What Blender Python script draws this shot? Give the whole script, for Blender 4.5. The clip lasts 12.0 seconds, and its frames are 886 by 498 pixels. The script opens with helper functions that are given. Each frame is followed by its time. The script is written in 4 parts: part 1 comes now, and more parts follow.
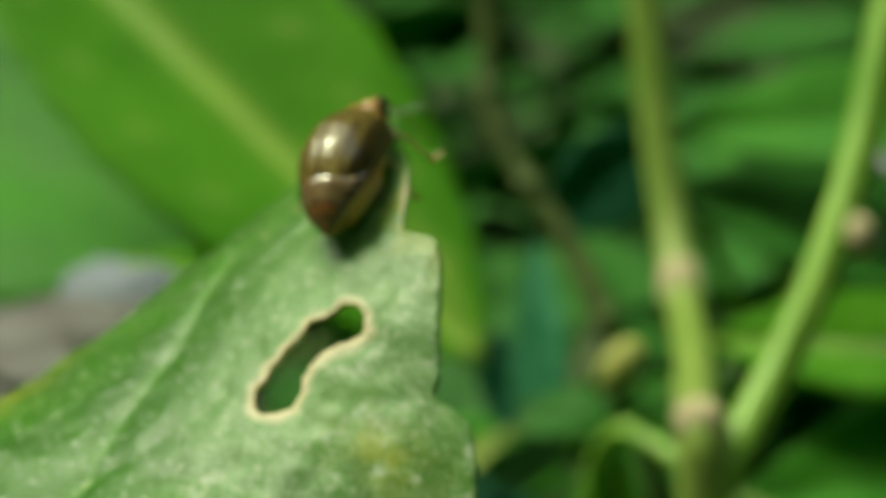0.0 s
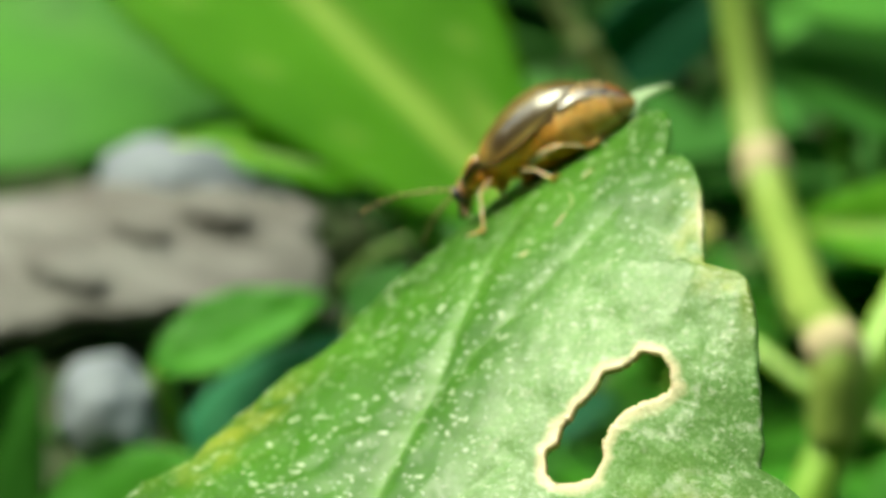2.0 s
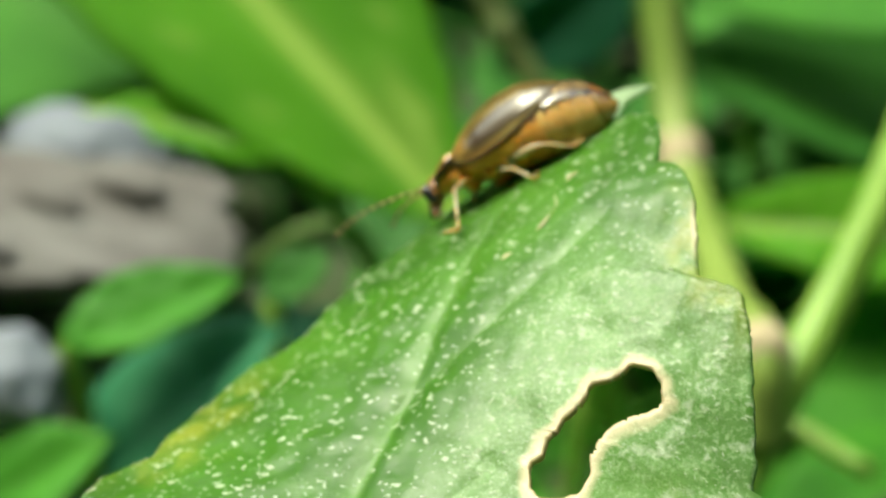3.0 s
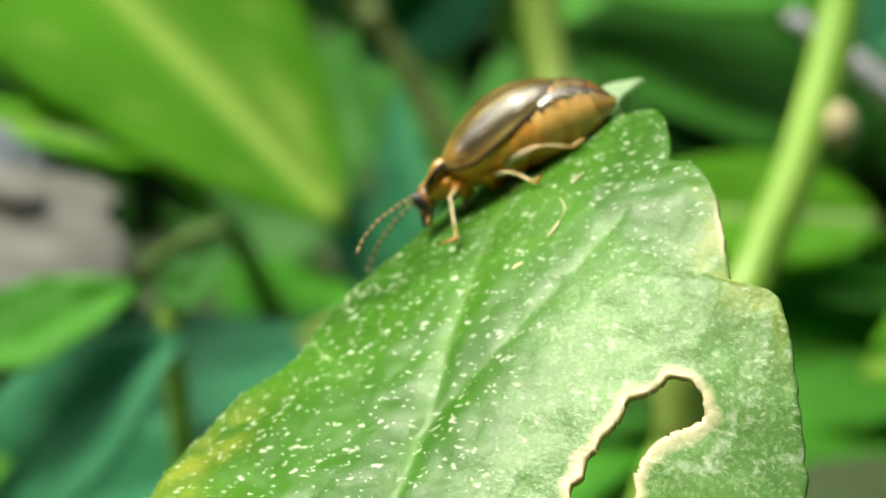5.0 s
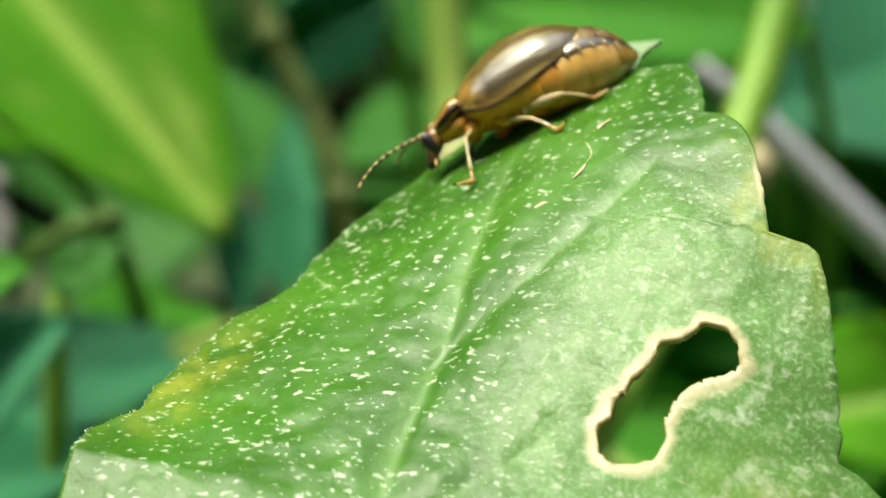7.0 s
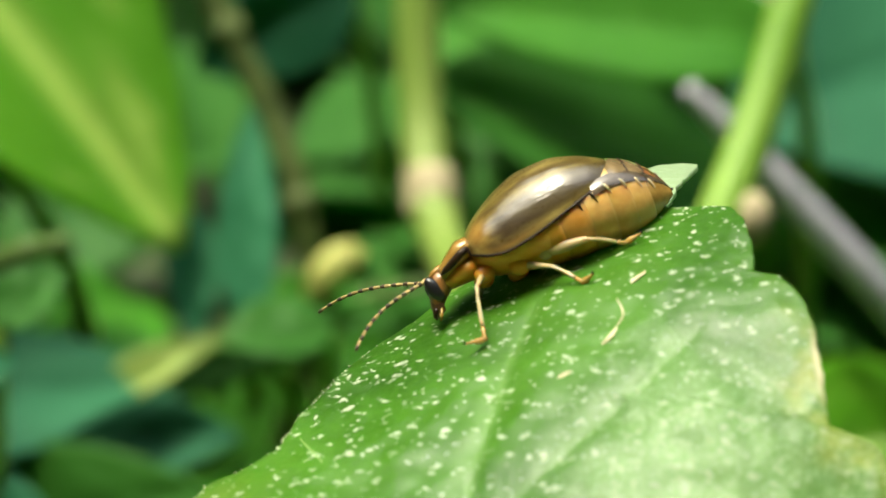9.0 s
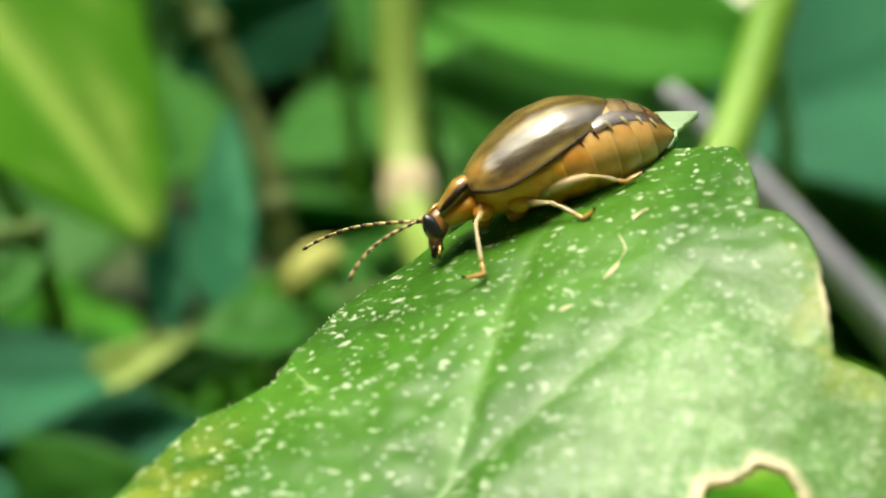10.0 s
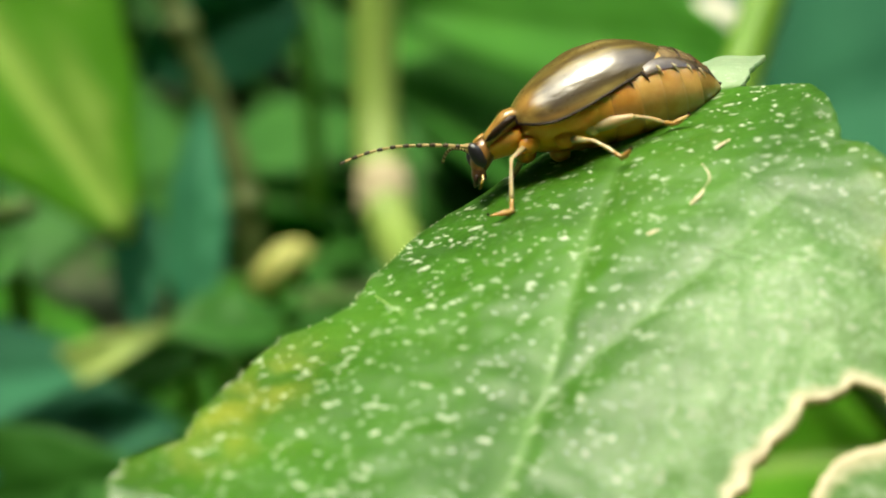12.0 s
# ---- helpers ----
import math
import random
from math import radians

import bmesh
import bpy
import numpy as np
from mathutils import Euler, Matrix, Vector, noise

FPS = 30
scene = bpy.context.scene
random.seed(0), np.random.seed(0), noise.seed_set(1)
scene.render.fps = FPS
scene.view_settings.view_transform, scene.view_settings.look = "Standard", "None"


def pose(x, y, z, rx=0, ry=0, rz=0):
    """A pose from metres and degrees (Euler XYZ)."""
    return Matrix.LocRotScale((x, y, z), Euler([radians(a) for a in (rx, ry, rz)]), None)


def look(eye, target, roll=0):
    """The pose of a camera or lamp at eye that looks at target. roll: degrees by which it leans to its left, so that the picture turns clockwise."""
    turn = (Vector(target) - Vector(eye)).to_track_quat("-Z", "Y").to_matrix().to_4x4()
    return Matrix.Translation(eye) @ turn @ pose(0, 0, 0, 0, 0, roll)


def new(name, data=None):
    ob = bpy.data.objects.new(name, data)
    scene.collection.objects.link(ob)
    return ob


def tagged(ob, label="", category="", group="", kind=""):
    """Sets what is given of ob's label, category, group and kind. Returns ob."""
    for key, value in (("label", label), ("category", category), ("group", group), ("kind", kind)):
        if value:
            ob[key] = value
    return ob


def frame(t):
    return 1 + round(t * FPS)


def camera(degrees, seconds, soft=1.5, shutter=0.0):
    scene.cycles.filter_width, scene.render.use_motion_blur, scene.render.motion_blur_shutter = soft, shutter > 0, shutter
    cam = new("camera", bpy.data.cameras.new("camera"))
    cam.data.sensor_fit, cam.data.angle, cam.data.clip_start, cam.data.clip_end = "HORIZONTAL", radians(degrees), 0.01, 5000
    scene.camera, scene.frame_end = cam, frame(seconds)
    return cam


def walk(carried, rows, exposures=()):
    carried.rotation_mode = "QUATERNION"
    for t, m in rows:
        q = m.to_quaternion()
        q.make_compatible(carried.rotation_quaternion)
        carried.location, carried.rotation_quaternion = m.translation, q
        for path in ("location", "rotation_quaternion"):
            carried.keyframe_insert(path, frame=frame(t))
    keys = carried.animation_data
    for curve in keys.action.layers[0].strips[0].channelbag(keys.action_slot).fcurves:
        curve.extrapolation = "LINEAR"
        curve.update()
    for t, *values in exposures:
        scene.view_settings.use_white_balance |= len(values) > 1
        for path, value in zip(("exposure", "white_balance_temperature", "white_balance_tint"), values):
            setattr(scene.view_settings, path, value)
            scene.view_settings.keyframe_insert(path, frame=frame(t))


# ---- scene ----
cam = camera(22.0, 12.0)
PATH = [
    (0.0, (0.02147, -0.06636, 0.06528), (0.00858, -0.0189, 0.05628), -7.84),
    (0.5, (0.02081, -0.06354, 0.06892), (0.00777, -0.01626, 0.05918), -8.81),
    (1.0, (0.02051, -0.0616, 0.06977), (0.00725, -0.01457, 0.05918), -10.23),
    (1.5, (0.01385, -0.06142, 0.07111), (0.00133, -0.01476, 0.05821), -9.03),
    (2.0, (0.0092, -0.05857, 0.072), (-0.00156, -0.01195, 0.05751), -7.31),
    (2.5, (0.00786, -0.05737, 0.07276), (-0.00109, -0.01058, 0.05759), -5.52),
    (3.0, (0.00561, -0.05681, 0.07239), (-0.00209, -0.00987, 0.05697), -3.8),
    (3.2, (0.00346, -0.05726, 0.07248), (-0.00252, -0.01009, 0.05702), -2.88),
    (4.8, (-0.00151, -0.05407, 0.07354), (-0.00368, -0.007, 0.05682), -3.33),
    (5.0, (-0.00021, -0.05402, 0.07247), (-0.00334, -0.00679, 0.05636), -4.35),
    (5.5, (-0.00223, -0.05388, 0.07302), (-0.00458, -0.00664, 0.05683), -4.29),
    (6.0, (-0.00359, -0.05317, 0.07079), (-0.00504, -0.0057, 0.05515), -2.84),
    (6.5, (-0.00367, -0.05294, 0.06917), (-0.0035, -0.00531, 0.05395), 0.13),
    (7.0, (-0.00591, -0.053, 0.06807), (-0.00436, -0.00509, 0.05386), 2.5),
    (7.5, (-0.00587, -0.05187, 0.06822), (-0.00387, -0.00394, 0.05411), 3.43),
    (7.7, (-0.00523, -0.05063, 0.06866), (-0.00348, -0.00283, 0.0541), 3.29),
    (9.3, (-0.00779, -0.04439, 0.07095), (-0.00454, 0.00298, 0.05528), 5.33),
    (9.5, (-0.0078, -0.04472, 0.06945), (-0.00463, 0.00291, 0.05458), 5.53),
    (10.0, (-0.00809, -0.0448, 0.06836), (-0.00431, 0.00285, 0.05369), 6.08),
    (10.5, (-0.00997, -0.04548, 0.06671), (-0.0053, 0.00228, 0.05267), 6.95),
    (11.0, (-0.01099, -0.04544, 0.06576), (-0.00581, 0.00235, 0.05201), 7.39),
    (11.5, (-0.01107, -0.0459, 0.06556), (-0.00562, 0.00192, 0.05202), 7.55),
    (12.0, (-0.01166, -0.04531, 0.06534), (-0.00582, 0.00253, 0.052), 8.01),
]
walk(cam, [(t, look(eye, target, roll)) for t, eye, target, roll in PATH],
     [(0, -0.26, 7300, -24), (0.5, -0.15, 7330, -24), (1.2, 0.06, 7300, -23), (2.0, 0.38, 6950, -17), (2.5, 0.36, 6750, -13), (6.5, 0.48, 6700, -8), (7.6, 0.24, 6750, -10), (9.5, 0.44, 6800, -6), (12, 0.30, 6800, -6)])

# The focus rests on the beetle; the lens is wide open for so near a subject.
cam.data.dof.use_dof = True
cam.data.dof.focus_distance = 0.0524
cam.data.dof.aperture_fstop = 89.0

# ---- light ----
SUN_TO = Vector((-0.30, -0.10, 0.945)).normalized()
sun = new("sun", bpy.data.lights.new("sun", "SUN"))
sun.data.energy, sun.data.angle, sun.data.color = 1.25, radians(17.0), (1.0, 0.96, 0.86)
sun.matrix_basis = look(SUN_TO, (0, 0, 0))
world = bpy.data.worlds.new("daylight")
scene.world = world
world.use_nodes = True
sky = world.node_tree.nodes.new("ShaderNodeTexSky")
sky.sky_type, sky.sun_disc = "NISHITA", False
sky.air_density, sky.dust_density, sky.ozone_density = 0.6, 5.0, 0.0
sky.sun_elevation = math.asin(SUN_TO.z)
sky.sun_rotation = math.atan2(SUN_TO.x, SUN_TO.y)
world.node_tree.links.new(sky.outputs[0], world.node_tree.nodes["Background"].inputs[0])
world.node_tree.nodes["Background"].inputs[1].default_value = 0.48


# ---- materials ----
def mm(v):
    return v * 0.001


class Mat:
    """A node material with a short way to write nodes and links."""

    def __init__(self, name):
        self.m = bpy.data.materials.new(name)
        self.m.use_nodes = True
        self.t = self.m.node_tree
        self.b = self.t.nodes["Principled BSDF"]
        self.out = self.t.nodes["Material Output"]

    def node(self, kind, **values):
        n = self.t.nodes.new("ShaderNode" + kind)
        for k, v in values.items():
            if k == "operation":
                n.operation = v
            elif k == "attribute_name":
                n.attribute_name = v
            elif k == "feature":
                n.feature = v
            elif k == "blend_type":
                n.blend_type = v
        return n

    def link(self, a, b):
        self.t.links.new(a, b)

    def coords(self, scale=1000.0, stretch=(1, 1, 1)):
        tc, mp = self.node("TexCoord"), self.node("Mapping")
        self.link(tc.outputs["Object"], mp.inputs[0])
        mp.inputs["Scale"].default_value = [scale * s for s in stretch]
        return mp.outputs[0]

    def noise(self, vec, scale, detail=4.0, rough=0.55):
        n = self.node("TexNoise")
        self.link(vec, n.inputs["Vector"])
        n.inputs["Scale"].default_value, n.inputs["Detail"].default_value, n.inputs["Roughness"].default_value = scale, detail, rough
        return n.outputs[0]

    def ramp(self, fac, stops):
        n = self.node("ValToRGB")
        self.link(fac, n.inputs[0])
        e = n.color_ramp.elements
        while len(e) < len(stops):
            e.new(0.5)
        for el, (p, c) in zip(e, stops):
            el.position, el.color = p, ((*c, 1) if isinstance(c, tuple) else (c, c, c, 1))
        return n.outputs[0]

    def mix(self, fac, a, b, kind="MIX"):
        n = self.node("MixRGB", blend_type=kind)
        for i, v in enumerate((fac, a, b)):
            if hasattr(v, "is_linked"):
                self.link(v, n.inputs[i])
            elif i == 0:
                n.inputs[0].default_value = v
            else:
                n.inputs[i].default_value = (*v, 1)
        return n.outputs[0]

    def math(self, op, a, b=0.0):
        n = self.node("Math", operation=op)
        for i, v in enumerate((a, b)):
            if hasattr(v, "is_linked"):
                self.link(v, n.inputs[i])
            else:
                n.inputs[i].default_value = v
        return n.outputs[0]

    def attr(self, name):
        return self.node("Attribute", attribute_name=name).outputs["Fac"]

    def bump(self, height, strength, distance, below=None):
        n = self.node("Bump")
        self.link(height, n.inputs["Height"])
        n.inputs["Strength"].default_value, n.inputs["Distance"].default_value = strength, distance
        if below is not None:
            self.link(below, n.inputs["Normal"])
        return n.outputs[0]

    def principled(self, color=None, rough=None, normal=None, **inputs):
        b = self.b
        for key, v in (("Base Color", color), ("Roughness", rough), ("Normal", normal)):
            if v is None:
                continue
            if hasattr(v, "is_linked"):
                self.link(v, b.inputs[key])
            else:
                b.inputs[key].default_value = (*v, 1) if isinstance(v, tuple) else v
        for key, v in inputs.items():
            name = key.replace("_", " ")
            if hasattr(v, "is_linked"):
                self.link(v, b.inputs[name])
            else:
                b.inputs[name].default_value = v
        return self

    def translucent(self, color, share):
        """Lets a share of the light pass through a thin blade."""
        tr, mx = self.node("BsdfTranslucent"), self.node("MixShader")
        if hasattr(color, "is_linked"):
            self.link(color, tr.inputs[0])
        else:
            tr.inputs[0].default_value = (*color, 1)
        mx.inputs[0].default_value = share
        self.link(self.b.outputs[0], mx.inputs[1])
        self.link(tr.outputs[0], mx.inputs[2])
        self.link(mx.outputs[0], self.out.inputs[0])
        return self


def near_leaf_material():
    m = Mat("speckled_leaf")
    v = m.coords()
    big, mid, fine = m.noise(v, 0.16, 3), m.noise(v, 0.9, 4), m.noise(v, 5.0, 4)
    green = m.ramp(big, [(0.3, (0.042, 0.150, 0.008)), (0.5, (0.066, 0.200, 0.013)), (0.72, (0.100, 0.255, 0.022))])
    green = m.mix(m.ramp(mid, [(0.35, 0.0), (0.7, 0.45)]), green, (0.100, 0.29, 0.022))
    shade = m.ramp(m.noise(v, 0.30, 4, 0.6), [(0.35, 0.72), (0.65, 1.0)])
    green = m.mix(1.0, green, shade, "MULTIPLY")
    # pale flecks: short streaks, crowded in some places and scarce in others
    flecks = None
    for scale, stretch, edge, cut, share in ((2.3, (1.0, 0.62, 1), 0.05, 0.175, 0.58), (3.9, (1.0, 0.68, 1), 0.05, 0.20, 0.62), (7.0, (1.0, 0.75, 1), 0.06, 0.25, 0.82), (1.45, (1.0, 0.80, 1), 0.04, 0.115, 0.60)):
        vec = m.coords(1000.0, stretch)
        nz, sc, wob = m.node("TexNoise"), m.node("VectorMath", operation="SCALE"), m.node("VectorMath")
        m.link(vec, nz.inputs["Vector"])
        nz.inputs["Scale"].default_value, nz.inputs["Detail"].default_value = 4.5, 3.0
        m.link(nz.outputs["Color"], sc.inputs[0])
        sc.inputs["Scale"].default_value = 0.34
        m.link(vec, wob.inputs[0])
        m.link(sc.outputs[0], wob.inputs[1])
        vo = m.node("TexVoronoi")
        vo.voronoi_dimensions = "2D"
        m.link(wob.outputs[0], vo.inputs["Vector"])
        vo.inputs["Scale"].default_value = scale
        near = m.ramp(vo.outputs["Distance"], [(edge, 1.0), (cut, 0.0)])
        pick = m.node("SeparateColor")
        m.link(vo.outputs["Color"], pick.inputs[0])
        dot = m.math("MULTIPLY", near, m.ramp(pick.outputs[0], [(share, 0.0), (share + 0.10, 1.0)]))
        flecks = dot if flecks is None else m.math("MAXIMUM", flecks, dot)
    dense = m.ramp(m.noise(v, 0.45, 3), [(0.28, 0.3), (0.5, 1.0)])
    flecks = m.math("MULTIPLY", flecks, dense)
    # sky glare on the right half, around the bite, put into the colour
    pale = m.math("MULTIPLY", m.attr("pale"), m.ramp(m.noise(v, 1.3, 5, 0.65), [(0.3, 0.2), (0.65, 1.0)]))
    color = m.mix(m.math("MULTIPLY", pale, 0.24), green, (0.42, 0.64, 0.28))
    # granular glitter of that glare, painted as fine pale specks
    specks = m.math("MULTIPLY", m.attr("pale"), m.ramp(m.noise(v, 8.0, 3, 0.6), [(0.48, 0.0), (0.68, 0.34)]))
    color = m.mix(specks, color, (0.56, 0.74, 0.40))
    # worn white spots in the cuticle
    worn = m.math("MULTIPLY", m.attr("pale"), m.ramp(m.noise(v, 1.2, 4, 0.6), [(0.58, 0.0), (0.72, 0.55)]))
    color = m.mix(worn, color, (0.80, 0.86, 0.68))
    color = m.mix(m.math("MULTIPLY", flecks, m.math("SUBTRACT", 0.75, m.math("MULTIPLY", m.attr("pale"), 0.38))), color, (0.84, 0.92, 0.70))
    # paler veins, with the sheen beside the midrib put into the colour
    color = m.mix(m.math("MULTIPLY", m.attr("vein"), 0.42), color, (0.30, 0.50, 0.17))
    yel = m.math("MULTIPLY", m.attr("yellow"), m.ramp(m.noise(v, 1.1, 4), [(0.4, 0.1), (0.62, 1.0)]))
    color = m.mix(m.math("MULTIPLY", yel, 0.55), color, (0.48, 0.48, 0.06))
    rim = m.math("MULTIPLY", m.attr("rim"), m.ramp(m.noise(v, 2.6, 4), [(0.25, 0.55), (0.55, 1.0)]))
    color = m.mix(m.ramp(rim, [(0.06, 0.0), (0.30, 0.45), (0.75, 1.0)]), color, (0.80, 0.70, 0.46))
    color = m.mix(m.ramp(m.attr("rim"), [(0.90, 0.0), (1.0, 0.7)]), color, (0.40, 0.25, 0.09))
    color = m.mix(m.math("MULTIPLY", m.attr("tip"), 0.8), color, (0.47, 0.60, 0.38))
    rough = m.ramp(fine, [(0.3, 0.31), (0.7, 0.48)])
    grain = m.noise(v, 11.0, 2, 0.6)
    relief = m.bump(grain, 0.55, mm(0.016), m.bump(fine, 0.45, mm(0.03), m.bump(m.noise(v, 2.3, 3), 0.5, mm(0.07), m.bump(mid, 0.5, mm(0.12), m.bump(flecks, 0.3, mm(0.02))))))
    m.principled(color, rough, relief, Specular_IOR_Level=0.5)
    m.translucent(m.mix(0.5, color, (0.20, 0.56, 0.02)), 0.30)
    return m.m


def far_leaf_material(name, dark, light, vein, gloss=0.42, share=0.3, veins=0.22):
    m = Mat(name)
    v = m.coords()
    n = m.noise(v, 0.09, 5)
    col = m.ramp(n, [(0.3, dark), (0.7, light)])
    col = m.mix(m.math("MULTIPLY", m.attr("vein"), veins), col, vein)
    col = m.mix(m.ramp(m.noise(v, 1.4, 3), [(0.45, 0.0), (0.75, 0.3)]), col, light)
    m.principled(col, m.ramp(n, [(0.3, gloss - 0.08), (0.7, gloss + 0.1)]), m.bump(m.noise(v, 0.7, 4), 0.5, mm(0.3)), Specular_IOR_Level=0.28)
    m.translucent(col, share)
    return m.m


def plain(name, dark, light, scale, rough=0.5, bump=0.1, stretch=(1, 1, 1), **more):
    m = Mat(name)
    v = m.coords(1000.0, stretch)
    n = m.noise(v, scale, 5)
    m.principled(m.ramp(n, [(0.32, dark), (0.68, light)]), m.ramp(n, [(0.3, max(0.03, rough - 0.08)), (0.7, rough + 0.08)]),
                 m.bump(m.noise(v, scale * 3, 4), 0.5, mm(bump)), **more)
    return m.m


def elytron_material():
    m = Mat("polished_brown_chitin")
    v = m.coords(1000.0, (0.45, 1, 1))
    n, f = m.noise(v, 1.6, 5, 0.6), m.noise(m.coords(), 14.0, 3)
    streak = m.noise(m.coords(1000.0, (0.10, 1, 1)), 4.5, 3, 0.5)
    col = m.ramp(n, [(0.3, (0.104, 0.078, 0.020)), (0.52, (0.195, 0.152, 0.046)), (0.72, (0.30, 0.242, 0.088))])
    col = m.mix(m.ramp(streak, [(0.42, 0.0), (0.60, 0.68)]), col, (0.045, 0.023, 0.006))
    # amber light through the shoulder and the dark flank reflection, both painted
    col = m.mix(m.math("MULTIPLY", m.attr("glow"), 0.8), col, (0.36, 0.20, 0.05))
    col = m.mix(m.math("MULTIPLY", m.attr("band"), 0.8), col, (0.020, 0.010, 0.004))
    wave = m.bump(m.noise(m.coords(1000.0, (0.35, 1, 1)), 2.2, 2), 0.22, mm(0.06))
    m.principled(col, m.ramp(f, [(0.3, 0.26), (0.7, 0.36)]), m.bump(f, 0.10, mm(0.008), wave),
                 Coat_Weight=0.75, Coat_Roughness=0.08, Specular_IOR_Level=0.35)
    scored = m.noise(m.coords(1000.0, (0.16, 1, 1)), 5.5, 3, 0.6)
    m.link(m.bump(scored, 0.8, mm(0.026), m.bump(m.noise(m.coords(), 3.0, 2), 0.3, mm(0.03))), m.b.inputs["Coat Normal"])
    m.b.inputs["Coat IOR"].default_value = 1.6
    m.b.inputs["Coat Tint"].default_value = (1.0, 0.95, 0.84, 1)
    return m.m


def chitin(name, dark, light, rough=0.3, coat=0.4, sss=0.0, gloss=0.5):
    m = Mat(name)
    v = m.coords()
    n = m.noise(v, 3.0, 5)
    m.principled(m.ramp(n, [(0.3, dark), (0.7, light)]), rough, m.bump(m.noise(v, 16.0, 3), 0.25, mm(0.012)),
                 Coat_Weight=coat, Coat_Roughness=0.12, Specular_IOR_Level=gloss)
    if sss:
        m.principled(Subsurface_Weight=sss, Subsurface_Scale=mm(0.35))
        m.b.inputs["Subsurface Radius"].default_value = (1.0, 0.45, 0.15)
    return m.m


MAT_LEAF = near_leaf_material()
MAT_VEIN = plain("leaf_vein", (0.20, 0.36, 0.08), (0.34, 0.50, 0.17), 1.5, 0.45, 0.05, Specular_IOR_Level=0.5)
MAT_B_BRIGHT = far_leaf_material("bright_leaf", (0.088, 0.30, 0.009), (0.165, 0.455, 0.024), (0.66, 0.85, 0.20), 0.55, 0.45, 0.75)
MAT_B_MID = far_leaf_material("mid_green_leaf", (0.052, 0.225, 0.014), (0.10, 0.35, 0.03), (0.18, 0.42, 0.07), 0.58, 0.40)
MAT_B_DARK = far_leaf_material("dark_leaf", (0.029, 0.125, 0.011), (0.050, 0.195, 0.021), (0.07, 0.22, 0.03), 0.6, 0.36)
MAT_B_TEAL = far_leaf_material("blue_green_leaf", (0.036, 0.200, 0.085), (0.072, 0.295, 0.145), (0.10, 0.34, 0.18), 0.6, 0.34, 0.12)
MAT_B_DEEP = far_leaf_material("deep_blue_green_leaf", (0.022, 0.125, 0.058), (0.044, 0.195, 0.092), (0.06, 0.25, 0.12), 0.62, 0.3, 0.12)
# leaf green darkened in the colour to stand for shade among foliage behind
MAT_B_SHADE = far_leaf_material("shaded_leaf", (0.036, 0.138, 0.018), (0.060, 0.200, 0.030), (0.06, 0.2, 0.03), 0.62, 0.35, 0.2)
MAT_STEM = plain("green_stem", (0.14, 0.29, 0.028), (0.26, 0.43, 0.065), 0.25, 0.42, 0.1, (1, 1, 0.2))
MAT_STEM_PALE = plain("yellow_green_stem", (0.145, 0.235, 0.035), (0.255, 0.34, 0.075), 0.25, 0.45, 0.1, (1, 1, 0.2))
MAT_NODE = plain("papery_node", (0.33, 0.27, 0.15), (0.52, 0.45, 0.28), 0.8, 0.7, 0.2)
MAT_HAIR = plain("pale_hair", (0.55, 0.62, 0.36), (0.72, 0.78, 0.52), 2.0, 0.5, 0.01)
MAT_SCAR = plain("dry_leaf_tissue", (0.62, 0.52, 0.30), (0.82, 0.74, 0.50), 3.0, 0.7, 0.03)
MAT_TWIG = plain("olive_twig", (0.055, 0.085, 0.017), (0.11, 0.15, 0.035), 0.5, 0.6, 0.2)
MAT_SHOOT = plain("dull_green_shoot", (0.05, 0.10, 0.015), (0.10, 0.17, 0.03), 0.5, 0.6, 0.2)
MAT_BUD = plain("yellow_bud", (0.36, 0.38, 0.08), (0.50, 0.50, 0.15), 0.6, 0.5, 0.1)
MAT_SOIL = plain("mossy_soil", (0.016, 0.030, 0.009), (0.048, 0.075, 0.021), 0.12, 0.9, 2.0)
MAT_BARK = plain("grey_brown_bark", (0.072, 0.064, 0.057), (0.21, 0.205, 0.198), 0.20, 0.85, 0.5, (0.45, 1, 1))
MAT_STICK = plain("lilac_grey_wood", (0.31, 0.31, 0.35), (0.48, 0.475, 0.53), 0.3, 0.8, 0.4, (1, 1, 0.3))
MAT_STONE = plain("blue_grey_stone", (0.13, 0.15, 0.18), (0.25, 0.28, 0.33), 0.08, 0.75, 0.6)
MAT_FLOWER = plain("cream_petals", (0.72, 0.72, 0.52), (0.85, 0.84, 0.70), 0.3, 0.6, 0.2)
MAT_ADDED_RING = plain("added_ring_green", (0.012, 0.036, 0.007), (0.045, 0.105, 0.02), 0.02, 0.8, 6.0)
MAT_ELYTRON = elytron_material()
MAT_EDGE = chitin("black_brown_rim", (0.010, 0.005, 0.003), (0.028, 0.013, 0.006), 0.42, 0.08, gloss=0.2)
MAT_MUZZLE = chitin("dark_brown_muzzle", (0.035, 0.016, 0.006), (0.10, 0.045, 0.014), 0.3, 0.5)
MAT_HEAD = chitin("tan_amber_face", (0.17, 0.075, 0.016), (0.31, 0.145, 0.035), 0.3, 0.5, 0.1)
MAT_PRONOTUM = chitin("tan_chitin", (0.24, 0.125, 0.024), (0.40, 0.24, 0.06), 0.26, 0.6)
MAT_PLATE = chitin("tan_plate", (0.12, 0.078, 0.034), (0.26, 0.18, 0.09), 0.16, 1.0)
MAT_SILVER = chitin("dark_glossy_membrane", (0.040, 0.026, 0.015), (0.13, 0.095, 0.06), 0.16, 1.0)
MAT_TAIL = chitin("red_brown_plate", (0.16, 0.065, 0.02), (0.28, 0.12, 0.04), 0.2, 0.9)
